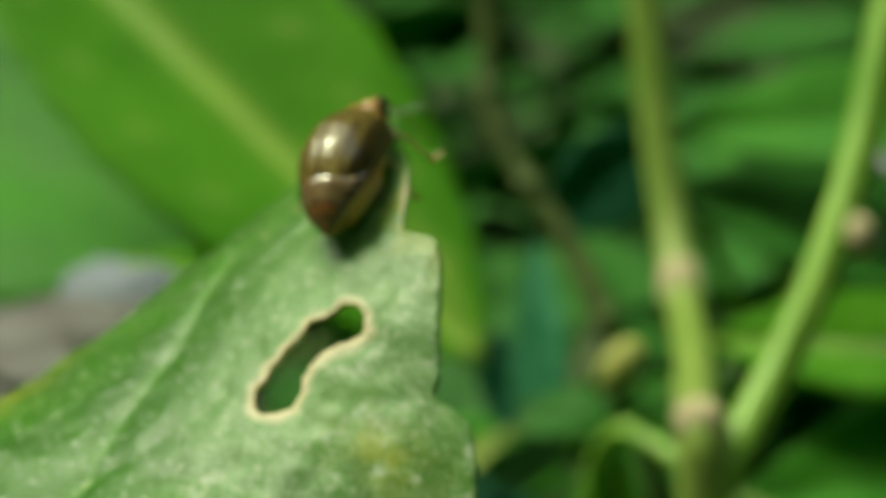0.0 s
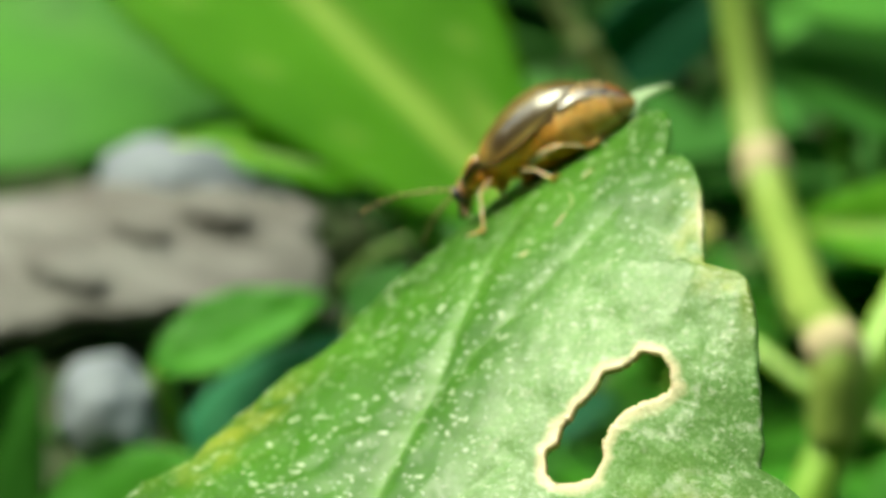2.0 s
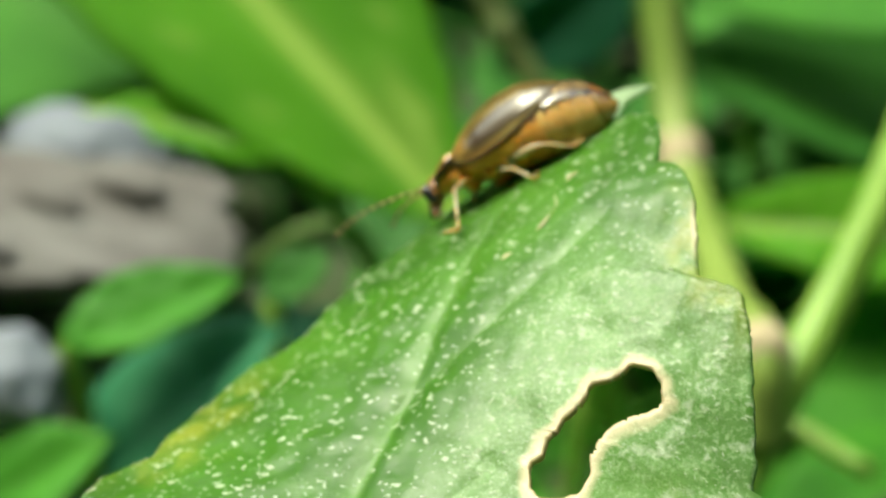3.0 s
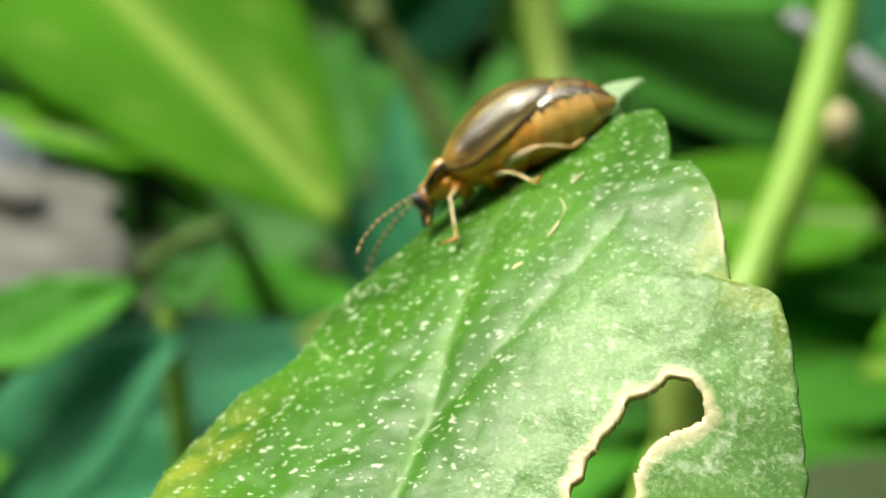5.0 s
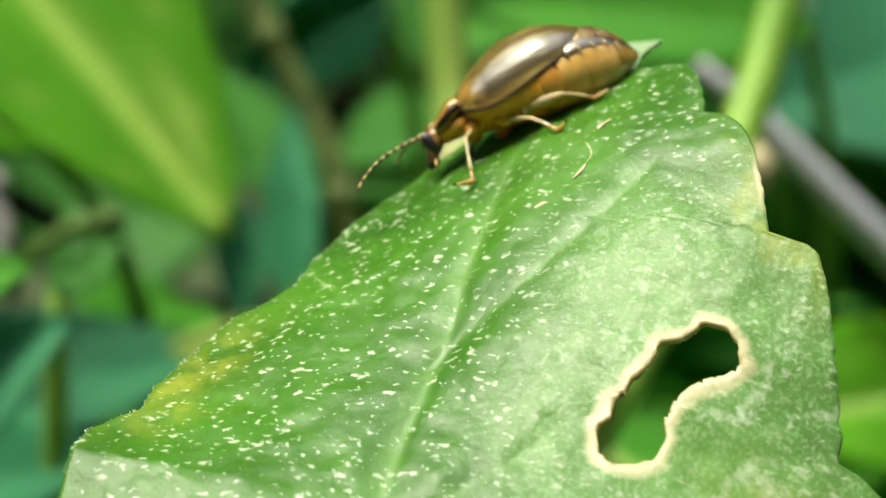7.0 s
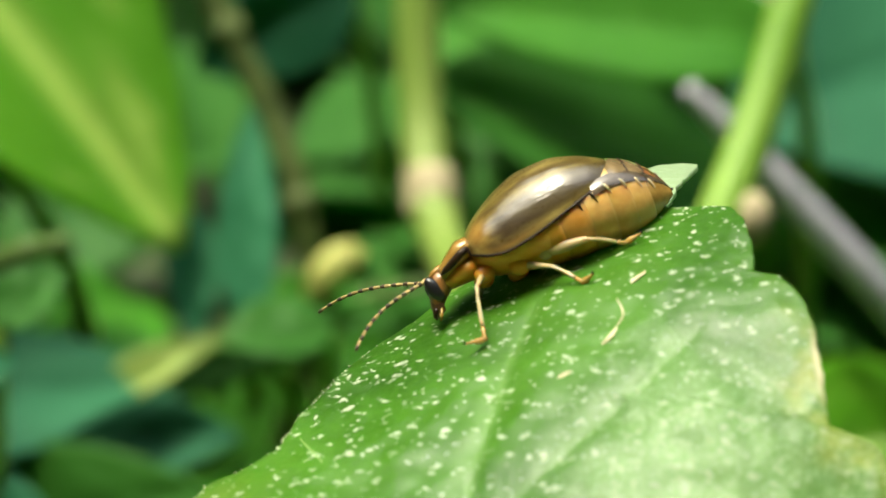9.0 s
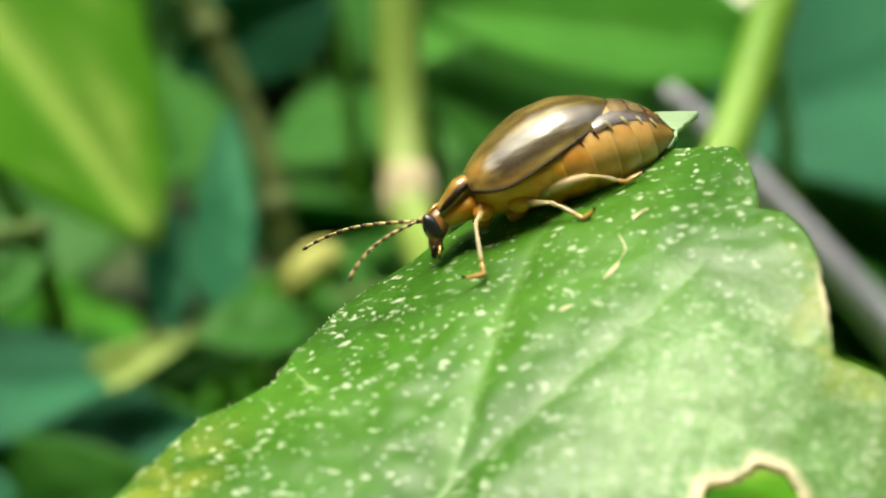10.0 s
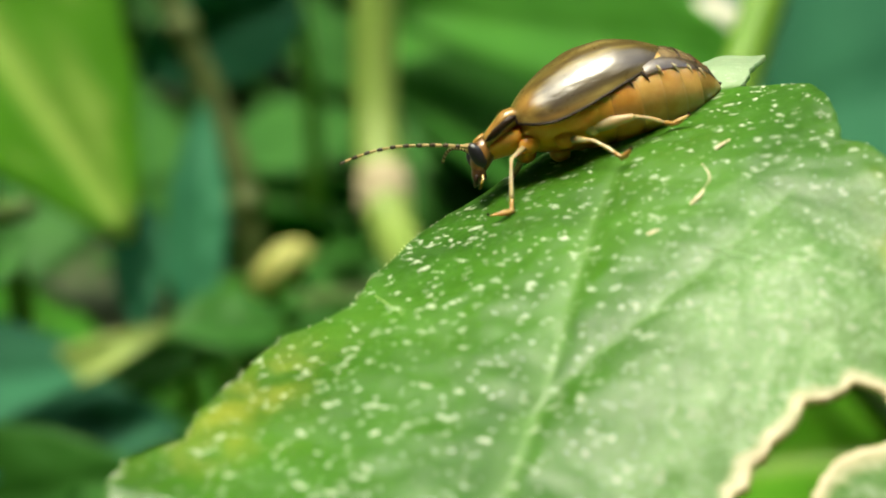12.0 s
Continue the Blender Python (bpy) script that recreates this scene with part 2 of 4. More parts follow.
MAT_AMBER = chitin("amber_cuticle", (0.74, 0.29, 0.035), (0.84, 0.40, 0.07), 0.36, 0.3, 0.45)
MAT_BELLY = chitin("ochre_membrane", (0.50, 0.265, 0.06), (0.66, 0.40, 0.13), 0.32, 0.45, 0.4)
MAT_FLANK = chitin("orange_ochre_membrane", (0.48, 0.215, 0.035), (0.64, 0.33, 0.08), 0.32, 0.45, 0.4)
MAT_LEG = chitin("pale_horn", (0.46, 0.34, 0.17), (0.58, 0.45, 0.26), 0.34, 0.35, 0.3)
MAT_TARSUS = chitin("orange_horn", (0.36, 0.205, 0.050), (0.54, 0.34, 0.10), 0.25, 0.7, 0.2)
MAT_EYE = chitin("black_eye", (0.004, 0.004, 0.005), (0.016, 0.015, 0.017), 0.30, 0.35)
MAT_STRAW = chitin("straw_antenna", (0.42, 0.29, 0.10), (0.58, 0.43, 0.18), 0.45, 0.2)
MAT_DARKSEG = chitin("dark_antenna", (0.035, 0.022, 0.010), (0.075, 0.045, 0.02), 0.45, 0.2)


# ---- shapes ----
def smooth(a, b, x):
    t = min(1.0, max(0.0, (x - a) / (b - a)))
    return t * t * (3 - 2 * t)


def curve(knots, x):
    """A smooth line through (x, y) knots, without overshoot."""
    if x <= knots[0][0]:
        return knots[0][1]
    if x >= knots[-1][0]:
        return knots[-1][1]
    slopes = [(b[1] - a[1]) / (b[0] - a[0]) for a, b in zip(knots, knots[1:])]
    at = [slopes[0]] + [0.0 if a * b <= 0 else 2 * a * b / (a + b) for a, b in zip(slopes, slopes[1:])] + [slopes[-1]]
    for i, ((x0, y0), (x1, y1)) in enumerate(zip(knots, knots[1:])):
        if x <= x1:
            h = x1 - x0
            t = (x - x0) / h
            return ((1 + 2 * t) * y0 + t * h * at[i]) * (1 - t) ** 2 + ((3 - 2 * t) * y1 + (t - 1) * h * at[i + 1]) * t * t


def lerp_line(knots, x):
    if x <= knots[0][0]:
        return knots[0][1]
    for (x0, y0), (x1, y1) in zip(knots, knots[1:]):
        if x <= x1:
            return y0 + (y1 - y0) * (x - x0) / (x1 - x0)
    return knots[-1][1]


def tube(points, radii, segs=10, squash=1.0):
    """A round, capped tube through points (millimetres)."""
    pts = [Vector(p) for p in points]
    verts, faces, side = [], [], None
    for i, p in enumerate(pts):
        d = (pts[min(i + 1, len(pts) - 1)] - pts[max(i - 1, 0)]).normalized()
        if side is None:
            side = d.orthogonal().normalized()
        side = (side - d * side.dot(d)).normalized()
        other = d.cross(side)
        for k in range(segs):
            a = 2 * math.pi * k / segs
            verts.append(p + radii[i] * (math.cos(a) * side + math.sin(a) * squash * other))
    for i in range(len(pts) - 1):
        for k in range(segs):
            a, b = i * segs + k, i * segs + (k + 1) % segs
            faces.append((a, b, b + segs, a + segs))
    faces.append(tuple(reversed(range(segs))))
    faces.append(tuple(range((len(pts) - 1) * segs, len(pts) * segs)))
    return verts, faces


def bend(points, n):
    """n + 1 points on a smooth line through the given ones."""
    pts = [Vector(p) for p in points]
    pts = [2 * pts[0] - pts[1]] + pts + [2 * pts[-1] - pts[-2]]
    out = []
    for i in range(n + 1):
        s = i / n * (len(pts) - 3)
        k = min(int(s), len(pts) - 4)
        f = s - k
        a, b, c, d = pts[k:k + 4]
        out.append(0.5 * (2 * b + (c - a) * f + (2 * a - 5 * b + 4 * c - d) * f * f + (3 * b - a - 3 * c + d) * f ** 3))
    return out


def rings(sections, segs=20):
    """A closed body from cross-sections (x, half width, low z, high z, squareness)."""
    verts, faces = [], []
    for x, hw, lo, hi, sq in sections:
        for k in range(segs):
            a = 2 * math.pi * k / segs
            c, s = math.cos(a), math.sin(a)
            y = hw * math.copysign(abs(c) ** sq, c)
            z = (lo + hi) / 2 + (hi - lo) / 2 * math.copysign(abs(s) ** sq, s)
            verts.append((x, y, z))
    for i in range(len(sections) - 1):
        for k in range(segs):
            a, b = i * segs + k, i * segs + (k + 1) % segs
            faces.append((a, a + segs, b + segs, b))
    faces.append(tuple(range(segs)))
    faces.append(tuple(reversed(range((len(sections) - 1) * segs, len(sections) * segs))))
    return verts, faces


def ellipsoid(centre, size, tilt=(0, 0, 0), segs=18):
    m = pose(*centre, *tilt)
    verts, faces, half = [], [], segs // 2
    for i in range(half + 1):
        th = math.pi * min(max(i / half, 0.015), 0.985)
        for k in range(segs):
            a = 2 * math.pi * k / segs
            verts.append(m @ Vector((size[0] * math.cos(th), size[1] * math.sin(th) * math.cos(a), size[2] * math.sin(th) * math.sin(a))))
    for i in range(half):
        for k in range(segs):
            a, b = i * segs + k, i * segs + (k + 1) % segs
            faces.append((a, b, b + segs, a + segs))
    faces.append(tuple(reversed(range(segs))))
    faces.append(tuple(range(half * segs, half * segs + segs)))
    return verts, faces


def joined(*shapes):
    verts, faces = [], []
    for v, f in shapes:
        k = len(verts)
        verts += list(v)
        faces += [tuple(i + k for i in face) for face in f]
    return verts, faces


def mesh_of(name, shape, material, attrs=None):
    """A mesh from millimetre points; attrs: values by point."""
    verts, faces = shape
    me = bpy.data.meshes.new(name)
    me.from_pydata([(mm(v[0]), mm(v[1]), mm(v[2])) for v in verts], [], faces)
    me.materials.append(material)
    for key, values in (attrs or {}).items():
        me.attributes.new(key, "FLOAT", "POINT").data.foreach_set("value", values)
    me.validate()
    bm = bmesh.new()
    bm.from_mesh(me)
    bmesh.ops.recalc_face_normals(bm, faces=bm.faces)
    bm.to_mesh(me)
    bm.free()
    me.shade_smooth()
    return me


def part(name, shape, material, parent, label="", attrs=None, m=None):
    ob = new(name, mesh_of(name, shape, material, attrs))
    ob.parent = parent
    if m is not None:
        ob.matrix_basis = m
    return tagged(ob, label)


def thing(name, label, category, m=None, group=""):
    ob = new(name)
    ob.empty_display_size = 0.005
    if m is not None:
        ob.matrix_basis = m
    return tagged(ob, label, category, group)


# ---- the ground ----
def ground():
    """One sheet, uneven near the plants, flat out to the horizon."""
    xs = [-3e5, -6e4, -9000, -1500, -500] + [-300 + 12 * i for i in range(51)] + [500, 1500, 9000, 6e4, 3e5]
    ys = [-3e5, -6e4, -9000, -1500, -500] + [-200 + 12 * i for i in range(56)] + [700, 1800, 9000, 6e4, 3e5]
    verts, faces = [], []
    for y in ys:
        for x in xs:
            near = max(0.0, 1 - max(abs(x), abs(y - 100)) / 420)
            bank = 20.5 * math.exp(-((x + 47) / 17) ** 4 - ((y - 58) / 22) ** 4)
            z = bank + near * (6 * noise.noise((x / 45, y / 45, 0)) + 2.2 * noise.noise((x / 13, y / 13, 5))) + 15.0
            verts.append((x, y, z))
    w = len(xs)
    for j in range(len(ys) - 1):
        for i in range(w - 1):
            a = j * w + i
            faces.append((a, a + 1, a + 1 + w, a + w))
    tagged(new("ground", mesh_of("ground", (verts, faces), MAT_SOIL)), "dark damp soil under the low plants", "ground", kind="structure")


ground()


def hedge():
    """Leafy ring added all round, beyond the low plants, to block low sky and shape reflections."""
    verts, faces, n = [], [], 96
    for j in range(14):
        for i in range(n):
            a = 2 * math.pi * i / n
            r = 1150 + 160 * noise.noise((math.cos(a) * 4, math.sin(a) * 4, j * 0.5)) + 60 * noise.noise((math.cos(a) * 14, math.sin(a) * 14, j * 1.7))
            # lower towards x, so the open sky reflects as a long streak
            z = -10 + j * 205 * (1 + 0.3 * max(0.0, -math.sin(a))) * (1 - 0.7 * math.cos(a) ** 2) + (70 * noise.noise((math.cos(a) * 6, math.sin(a) * 6, 3)) if j else 0)
            verts.append((r * math.cos(a), 60 + r * math.sin(a), z))
    for j in range(13):
        for i in range(n):
            faces.append((j * n + i, j * n + (i + 1) % n, (j + 1) * n + (i + 1) % n, (j + 1) * n + i))
    tagged(new("backdrop", mesh_of("backdrop", (verts, faces), MAT_ADDED_RING)), "added dark green ring that blocks the low sky around the plants", "hedge", kind="structure")


hedge()


# ---- the leaf on which the beetle sits ----
LEAF_AT = Vector((0, 0, 0.055))
U = Vector((0.27191, 0.85181, 0.44776))
V = Vector((0.91679, -0.37073, 0.14853))
N = U.cross(V) * -1.0
if N.z < 0:
    N = -N
LEAF_M = Matrix((U, V, N)).transposed().to_4x4()
LEAF_M.translation = LEAF_AT


def leaf_rise(u, v):
    """The height of the arched blade over its plane (millimetres)."""
    uc, vc = max(u, -11.0), max(-11.0, min(9.0, v))

    def f(a, b):
        return (-0.07118 + 0.00691 * a + 0.07998 * b - 0.0269 * a * a + 0.03165 * a * b - 0.0338 * b * b
                - 0.00117 * a ** 3 - 0.00119 * a * a * b - 0.00055 * a * b * b - 0.00124 * b ** 3)
    h = f(uc, vc)
    if u < -11.0:
        h += (f(-11.0, vc) - f(-10.5, vc)) / 0.5 * (u + 11.0) * 0.5
    return h


def pucker(u, v):
    return 0.12 * noise.noise((u * 0.55, v * 0.55, 3)) + 0.05 * noise.noise((u * 1.6, v * 1.6, 8)) - 0.015 * max(0.0, u - 4.2) ** 2 + 0.2 * smooth(4.2, 5.3, u) * (1 + 1.3 * smooth(-0.8, -1.8, v))


def leaf_point(u, v, lift=0.0):
    return LEAF_M @ Vector((mm(u), mm(v), mm(leaf_rise(u, v) + lift)))


def leaf_normal(u, v):
    e = 0.3
    a = leaf_point(u + e, v) - leaf_point(u - e, v)
    b = leaf_point(u, v + e) - leaf_point(u, v - e)
    n = a.cross(b).normalized()
    return n if n.z > 0 else -n


LEFT = [(-27, -3.3), (-25, -4.6), (-22, -6.8), (-18, -8.8), (-14, -9.8), (-11.2, -10.0), (-10.0, -10.1), (-9.6, -9.95), (-8.85, -9.45), (-7.9, -9.65),
        (-6.5, -9.55), (-5.4, -9.4), (-4.5, -9.1), (-3.85, -8.5), (-3.4, -8.0), (-2.3, -7.95), (-1.4, -7.6), (-0.2, -7.35), (0.7, -6.95), (1.2, -6.4),
        (2.2, -5.7), (3.2, -4.9), (4.2, -4.15), (4.8, -3.4), (5.3, -2.9), (5.8, -2.45), (6.3, -2.05), (6.8, -1.7), (7.2, -1.3)]
RIGHT = [(-27, -2.9), (-25, -1.2), (-22, 1.8), (-18, 4.8), (-14, 6.6), (-11, 7.0), (-8.9, 7.05), (-7.9, 6.95), (-7.2, 6.7), (-6.98, 6.2), (-6.92, 5.75),
         (-6.5, 5.82), (-4.7, 5.55), (-3.4, 5.3), (-2.45, 4.98), (-2.24, 4.6), (-2.2, 3.84), (-1.3, 3.62), (0.1, 3.2), (0.85, 2.8), (1.3, 2.3), (1.36, 1.76),
         (2.2, 1.56), (3.2, 1.15), (3.75, 0.7), (3.95, 0.0), (4.05, -0.9), (4.4, -0.86), (5.0, -0.80), (5.6, -0.74), (6.1, -0.70), (6.5, -0.74), (6.8, -0.86), (7.0, -1.0), (7.2, -1.25)]
BITE = [(-4.86, 2.8), (-4.92, 3.25), (-5.15, 3.56), (-5.6, 3.68), (-5.95, 3.38), (-6.18, 3.02), (-6.46, 2.72), (-6.95, 2.43), (-7.35, 2.31), (-7.7, 2.36),
        (-8.25, 2.2), (-8.52, 1.66), (-8.58, 1.25), (-8.4, 1.05), (-7.82, 0.84), (-7.52, 1.18), (-7.1, 1.16), (-6.6, 1.5), (-6.25, 1.78), (-5.57, 1.92), (-5.3, 2.38)]


def to_outline(u, v, poly):
    """The nearest point of a closed outline, its distance, and whether (u, v) lies inside."""
    best, near, inside = 1e9, None, False
    for (a, b), (c, d) in zip(poly, poly[1:] + poly[:1]):
        k = min(1, max(0, ((u - a) * (c - a) + (v - b) * (d - b)) / ((c - a) ** 2 + (d - b) ** 2)))
        p, q = a + k * (c - a), b + k * (d - b)
        r = math.hypot(u - p, v - q)
        if r < best:
            best, near = r, (p, q)
        if (b > v) != (d > v) and u < (c - a) * (v - b) / (d - b) + a:
            inside = not inside
    return near, best, inside


def ragged(poly, step, amount):
    """An outline refined and roughened, as gnawed tissue is."""
    out = []
    for (a, b), (c, d) in zip(poly, poly[1:] + poly[:1]):
        n = max(1, int(math.hypot(c - a, d - b) / step))
        for i in range(n):
            u, v = a + (c - a) * i / n, b + (d - b) * i / n
            out.append((u + amount * noise.noise((u * 4, v * 4, 1)), v + amount * noise.noise((u * 4, v * 4, 7))))
    return out


def midrib_v(u):
    return lerp_line([(-30, -3.3), (-9, -3.25), (-5, -3.1), (-1, -3.2), (2, -3.0), (5, -2.2), (7.4, -1.4)], u)


VEINS = [((-6.7, -3.35), (-5.6, -2.65), (-4.6, -1.85), (-3.3, -0.95), (-1.85, 0.0), (-0.4, 0.9)),
         ((-11.6, -3.3), (-10.3, -1.75), (-9.36, -0.95), (-8.1, 0.0)),
         ((-2.3, -3.15), (-0.9, -2.3), (0.8, -1.3), (2.6, -0.4)),
         ((-6.6, -3.2), (-5.6, -4.8), (-4.0, -6.4), (-2.9, -7.5)),
         ((-10.5, -3.3), (-9.3, -5.2), (-8.0, -7.2), (-6.9, -8.9)),
         ((-14.5, -3.3), (-13.4, -5.4), (-12.0, -7.6), (-10.9, -9.3)),
         ((-14.0, -3.3), (-12.9, -0.8), (-11.8, 2.0), (-10.4, 4.8))]


def vein_and_sheen(u, v):
    """1 along the veins, where the blade is pressed in; the sheen left of the midrib is painted in too."""
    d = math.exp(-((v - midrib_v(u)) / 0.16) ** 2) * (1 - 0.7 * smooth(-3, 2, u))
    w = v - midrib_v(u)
    # painted sheen: a pale band on the midrib's left flank
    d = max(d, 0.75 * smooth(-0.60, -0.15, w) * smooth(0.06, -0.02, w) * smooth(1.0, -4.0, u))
    for line in VEINS:
        for (a, b), (c, e) in zip(line, line[1:]):
            k = min(1, max(0, ((u - a) * (c - a) + (v - b) * (e - b)) / ((c - a) ** 2 + (e - b) ** 2)))
            r = math.hypot(u - a - k * (c - a), v - b - k * (e - b))
            if r < 0.6:
                d = max(d, (0.45 if line in VEINS[:2] else 0.2) * math.exp(-(r / 0.13) ** 2))
    return d


def furrow(u, v):
    """Broad sunken furrows along the midrib and the side veins; the tissue between them is quilted."""
    h = -0.26 * math.exp(-abs(v - midrib_v(u)) / 0.75) * (1 - 0.75 * smooth(-1.5, 3.5, u))
    for line in VEINS[:2]:
        r = min(math.hypot(u - a - k * (c - a), v - b - k * (e - b)) for (a, b), (c, e) in zip(line, line[1:])
                for k in [min(1, max(0, ((u - a) * (c - a) + (v - b) * (e - b)) / ((c - a) ** 2 + (e - b) ** 2)))])
        h -= 0.13 * math.exp(-r / 0.45)
    return h


def margin(knots, u):
    """A leaf margin with fine hairs of unevenness between its teeth."""
    teeth = 0.15 * smooth(4.0, 4.6, u) * (abs((u * 2.7) % 1.0 - 0.5) - 0.25)
    return lerp_line(knots, u) + teeth + 0.05 * noise.noise((u * 3.1, knots[0][1], 0)) + 0.03 * noise.noise((u * 9, knots[0][1], 2))


def near_leaf():
    leaf = thing("toothed_leaf", "speckled green leaf with a gnawed hole, toothed margin and yellowed patches", "leaf", LEAF_M)
    bite = ragged(BITE, 0.12, 0.10)
    us = [-27 + 0.4 * i for i in range(38)] + [-11.8 + 0.1 * i for i in range(191)]
    cols = 150
    top, info = [], []
    for u in us:
        lo, hi = margin(LEFT, u), margin(RIGHT, u)
        for k in range(cols + 1):
            v = lo + (hi - lo) * k / cols
            near, gap, inside = to_outline(u, v, bite) if -9.6 < u < -4.0 and -0.2 < v < 4.8 else (None, 9.0, False)
            top.append([u, v])
            info.append([near, gap, inside])
    w = cols + 1
    keep = []
    for i in range(len(us) - 1):
        for k in range(cols):
            quad = (i * w + k, (i + 1) * w + k, (i + 1) * w + k + 1, i * w + k + 1)
            if sum(info[q][2] for q in quad) < 3:
                keep.append(quad)
    for q in {q for quad in keep for q in quad}:
        near, gap, inside = info[q]
        if near and (inside or gap < 0.045):
            top[q] = list(near)
            info[q][1] = 0.0
    lifts = {(u, v): furrow(u, v) + 0.03 for u, v in top}
    verts, attrs = [], {"vein": [], "rim": [], "yellow": [], "pale": [], "tip": []}
    for layer in (0, 1):
        for (u, v), (near, gap, inside) in zip(top, info):
            d = vein_and_sheen(u, v)
            h = leaf_rise(u, v) + pucker(u, v) + lifts[(u, v)] + 0.05 * math.exp(-gap / 0.3) - (0.15 if layer else 0.0)
            verts.append((u, v, h))
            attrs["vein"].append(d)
            attrs["rim"].append(max(0.0, 1 - gap / (0.36 + 0.22 * noise.noise((u * 1.3, v * 1.3, 11)) + 0.10 * noise.noise((u * 5, v * 5, 4)))))
            left, right = lerp_line(LEFT, u), lerp_line(RIGHT, u)
            spot = max(math.exp(-((u + 7.6) / 2.2) ** 2 - ((v - left - 0.7) / 1.0) ** 2), math.exp(-((u + 1.6) / 1.7) ** 2 - ((v - right + 0.25) / 0.55) ** 2),
                       math.exp(-((u + 2.7) / 0.6) ** 2 - ((v - 4.4) / 0.9) ** 2), math.exp(-((u + 8.8) / 0.9) ** 2 - ((v - 4.8) / 1.2) ** 2))
            attrs["yellow"].append(spot)
            # mask of the painted glare, stronger towards the right half
            attrs["pale"].append(smooth(-2.6, 0.6, v) * smooth(1.5, -3.5, u) if u > -14 else 0.6)
            edge = math.exp(-((u + 0.9) / 0.75) ** 2 - ((v - right + 0.02) / 0.10) ** 2)
            attrs["rim"][-1] = max(attrs["rim"][-1], 0.72 * edge)
            attrs["tip"].append(smooth(4.0, 4.4, u))
    n = len(top)
    faces = list(keep) + [tuple(reversed([q + n for q in quad])) for quad in keep]
    count = {}
    for quad in keep:
        for a, b in zip(quad, quad[1:] + quad[:1]):
            count[(a, b)] = 1
    faces += [(b, a, a + n, b + n) for a, b in count if (b, a) not in count]
    part("blade", (verts, faces), MAT_LEAF, leaf, attrs=attrs)
    us2 = [-27 + 0.5 * i for i in range(68)]
    part("midrib", tube([(u, midrib_v(u), leaf_rise(u, midrib_v(u)) - 0.62 - 0.1 * smooth(-5, -25, u)) for u in us2],
                        [max(0.09, 0.20 - 0.016 * (u + 8)) for u in us2], 10), MAT_VEIN, leaf, "pale green midrib")
    rnd = random.Random(21)
    hairs = []
    for _ in range(150):
        u = rnd.uniform(-11.0, 1.0)
        v = margin(LEFT, u)
        root = Vector((u, v, leaf_rise(u, v) + pucker(u, v) - 0.02))
        tip = root + Vector((rnd.uniform(-0.06, 0.10), -rnd.uniform(0.02, 0.07), rnd.uniform(0.01, 0.06)))
        hairs.append(tube([root, root.lerp(tip, 0.6), tip], [0.011, 0.009, 0.003], 5))
    tagged(part("margin_hairs", joined(*hairs), MAT_HAIR, leaf, "fine pale hairs along the margin"), kind="stuff")
    base = leaf_rise(-27, -3.3)
    foot = LEAF_M.inverted() @ Vector((mm(-46), mm(-22), 0.0))
    foot = [c * 1000 for c in foot]
    stalk = bend([(-26.6, -3.3, base - 0.3), (-31, -4.0, base - 2.2), (-33.5, -5.5, base - 9), (foot[0], foot[1], foot[2] - 4)], 24)
    part("petiole", tube(stalk, [0.5 + 0.4 * i / 24 for i in range(25)], 10), MAT_STEM, leaf, "thin green leaf stalk")
    return leaf


near_leaf()


def scar(name, pts, width, label, material=None):
    """A pale scratch in the blade."""
    line = bend([(u, v, leaf_rise(u, v) + pucker(u, v) + furrow(u, v) + 0.03) for u, v in pts], 14)
    sc = thing(name, label, "leaf scar", LEAF_M, "scars on the leaf")
    part("dry_tissue", tube(line, [width * (0.35 + 0.65 * math.sin(math.pi * min(1, (i + 0.5) / 15)) * (0.75 + 0.5 * noise.noise((i * 0.9, width, 0)))) for i in range(15)], 7, 0.4), material or MAT_SCAR, sc)


scar("leaf_scar", [(-0.78, -1.12), (-0.55, -0.98), (-0.32, -0.90)], 0.11, "dry cream scratch on the green leaf")
scar("leaf_scar", [(-0.30, -0.92), (0.0, -0.84), (0.25, -0.90), (0.55, -1.10)], 0.032, "thin curved cream scratch on the green leaf")
scar("leaf_scar", [(1.02, -0.88), (1.18, -0.80), (1.38, -0.64)], 0.11, "short dry cream scratch on the green leaf")
scar("leaf_scar", [(-1.75, -1.85), (-1.55, -1.62)], 0.05, "tiny dry cream scratch on the green leaf")
scar("leaf_scar", [(-2.95, -7.58), (-3.4, -7.15), (-3.8, -6.75), (-4.55, -5.97)], 0.028, "fine straight pale green line across the leaf", MAT_VEIN)


# ---- the beetle: x ahead, y to its left, z up, millimetres ----
def beetle_frame(u, v, heading, dip=0.0, lean=0.0, lift=0.0):
    """Stands on the blade at (u, v); heading in degrees from the leaf's tip towards its left margin."""
    up = leaf_normal(u, v)
    a = radians(heading)
    ahead = U * math.cos(a) - V * math.sin(a)
    ahead = (ahead - up * ahead.dot(up)).normalized()
    left = up.cross(ahead)
    m = Matrix((ahead, left, up)).transposed().to_4x4()
    m.translation = leaf_point(u, v, lift)
    return m @ pose(0, 0, 0, lean, dip, 0)


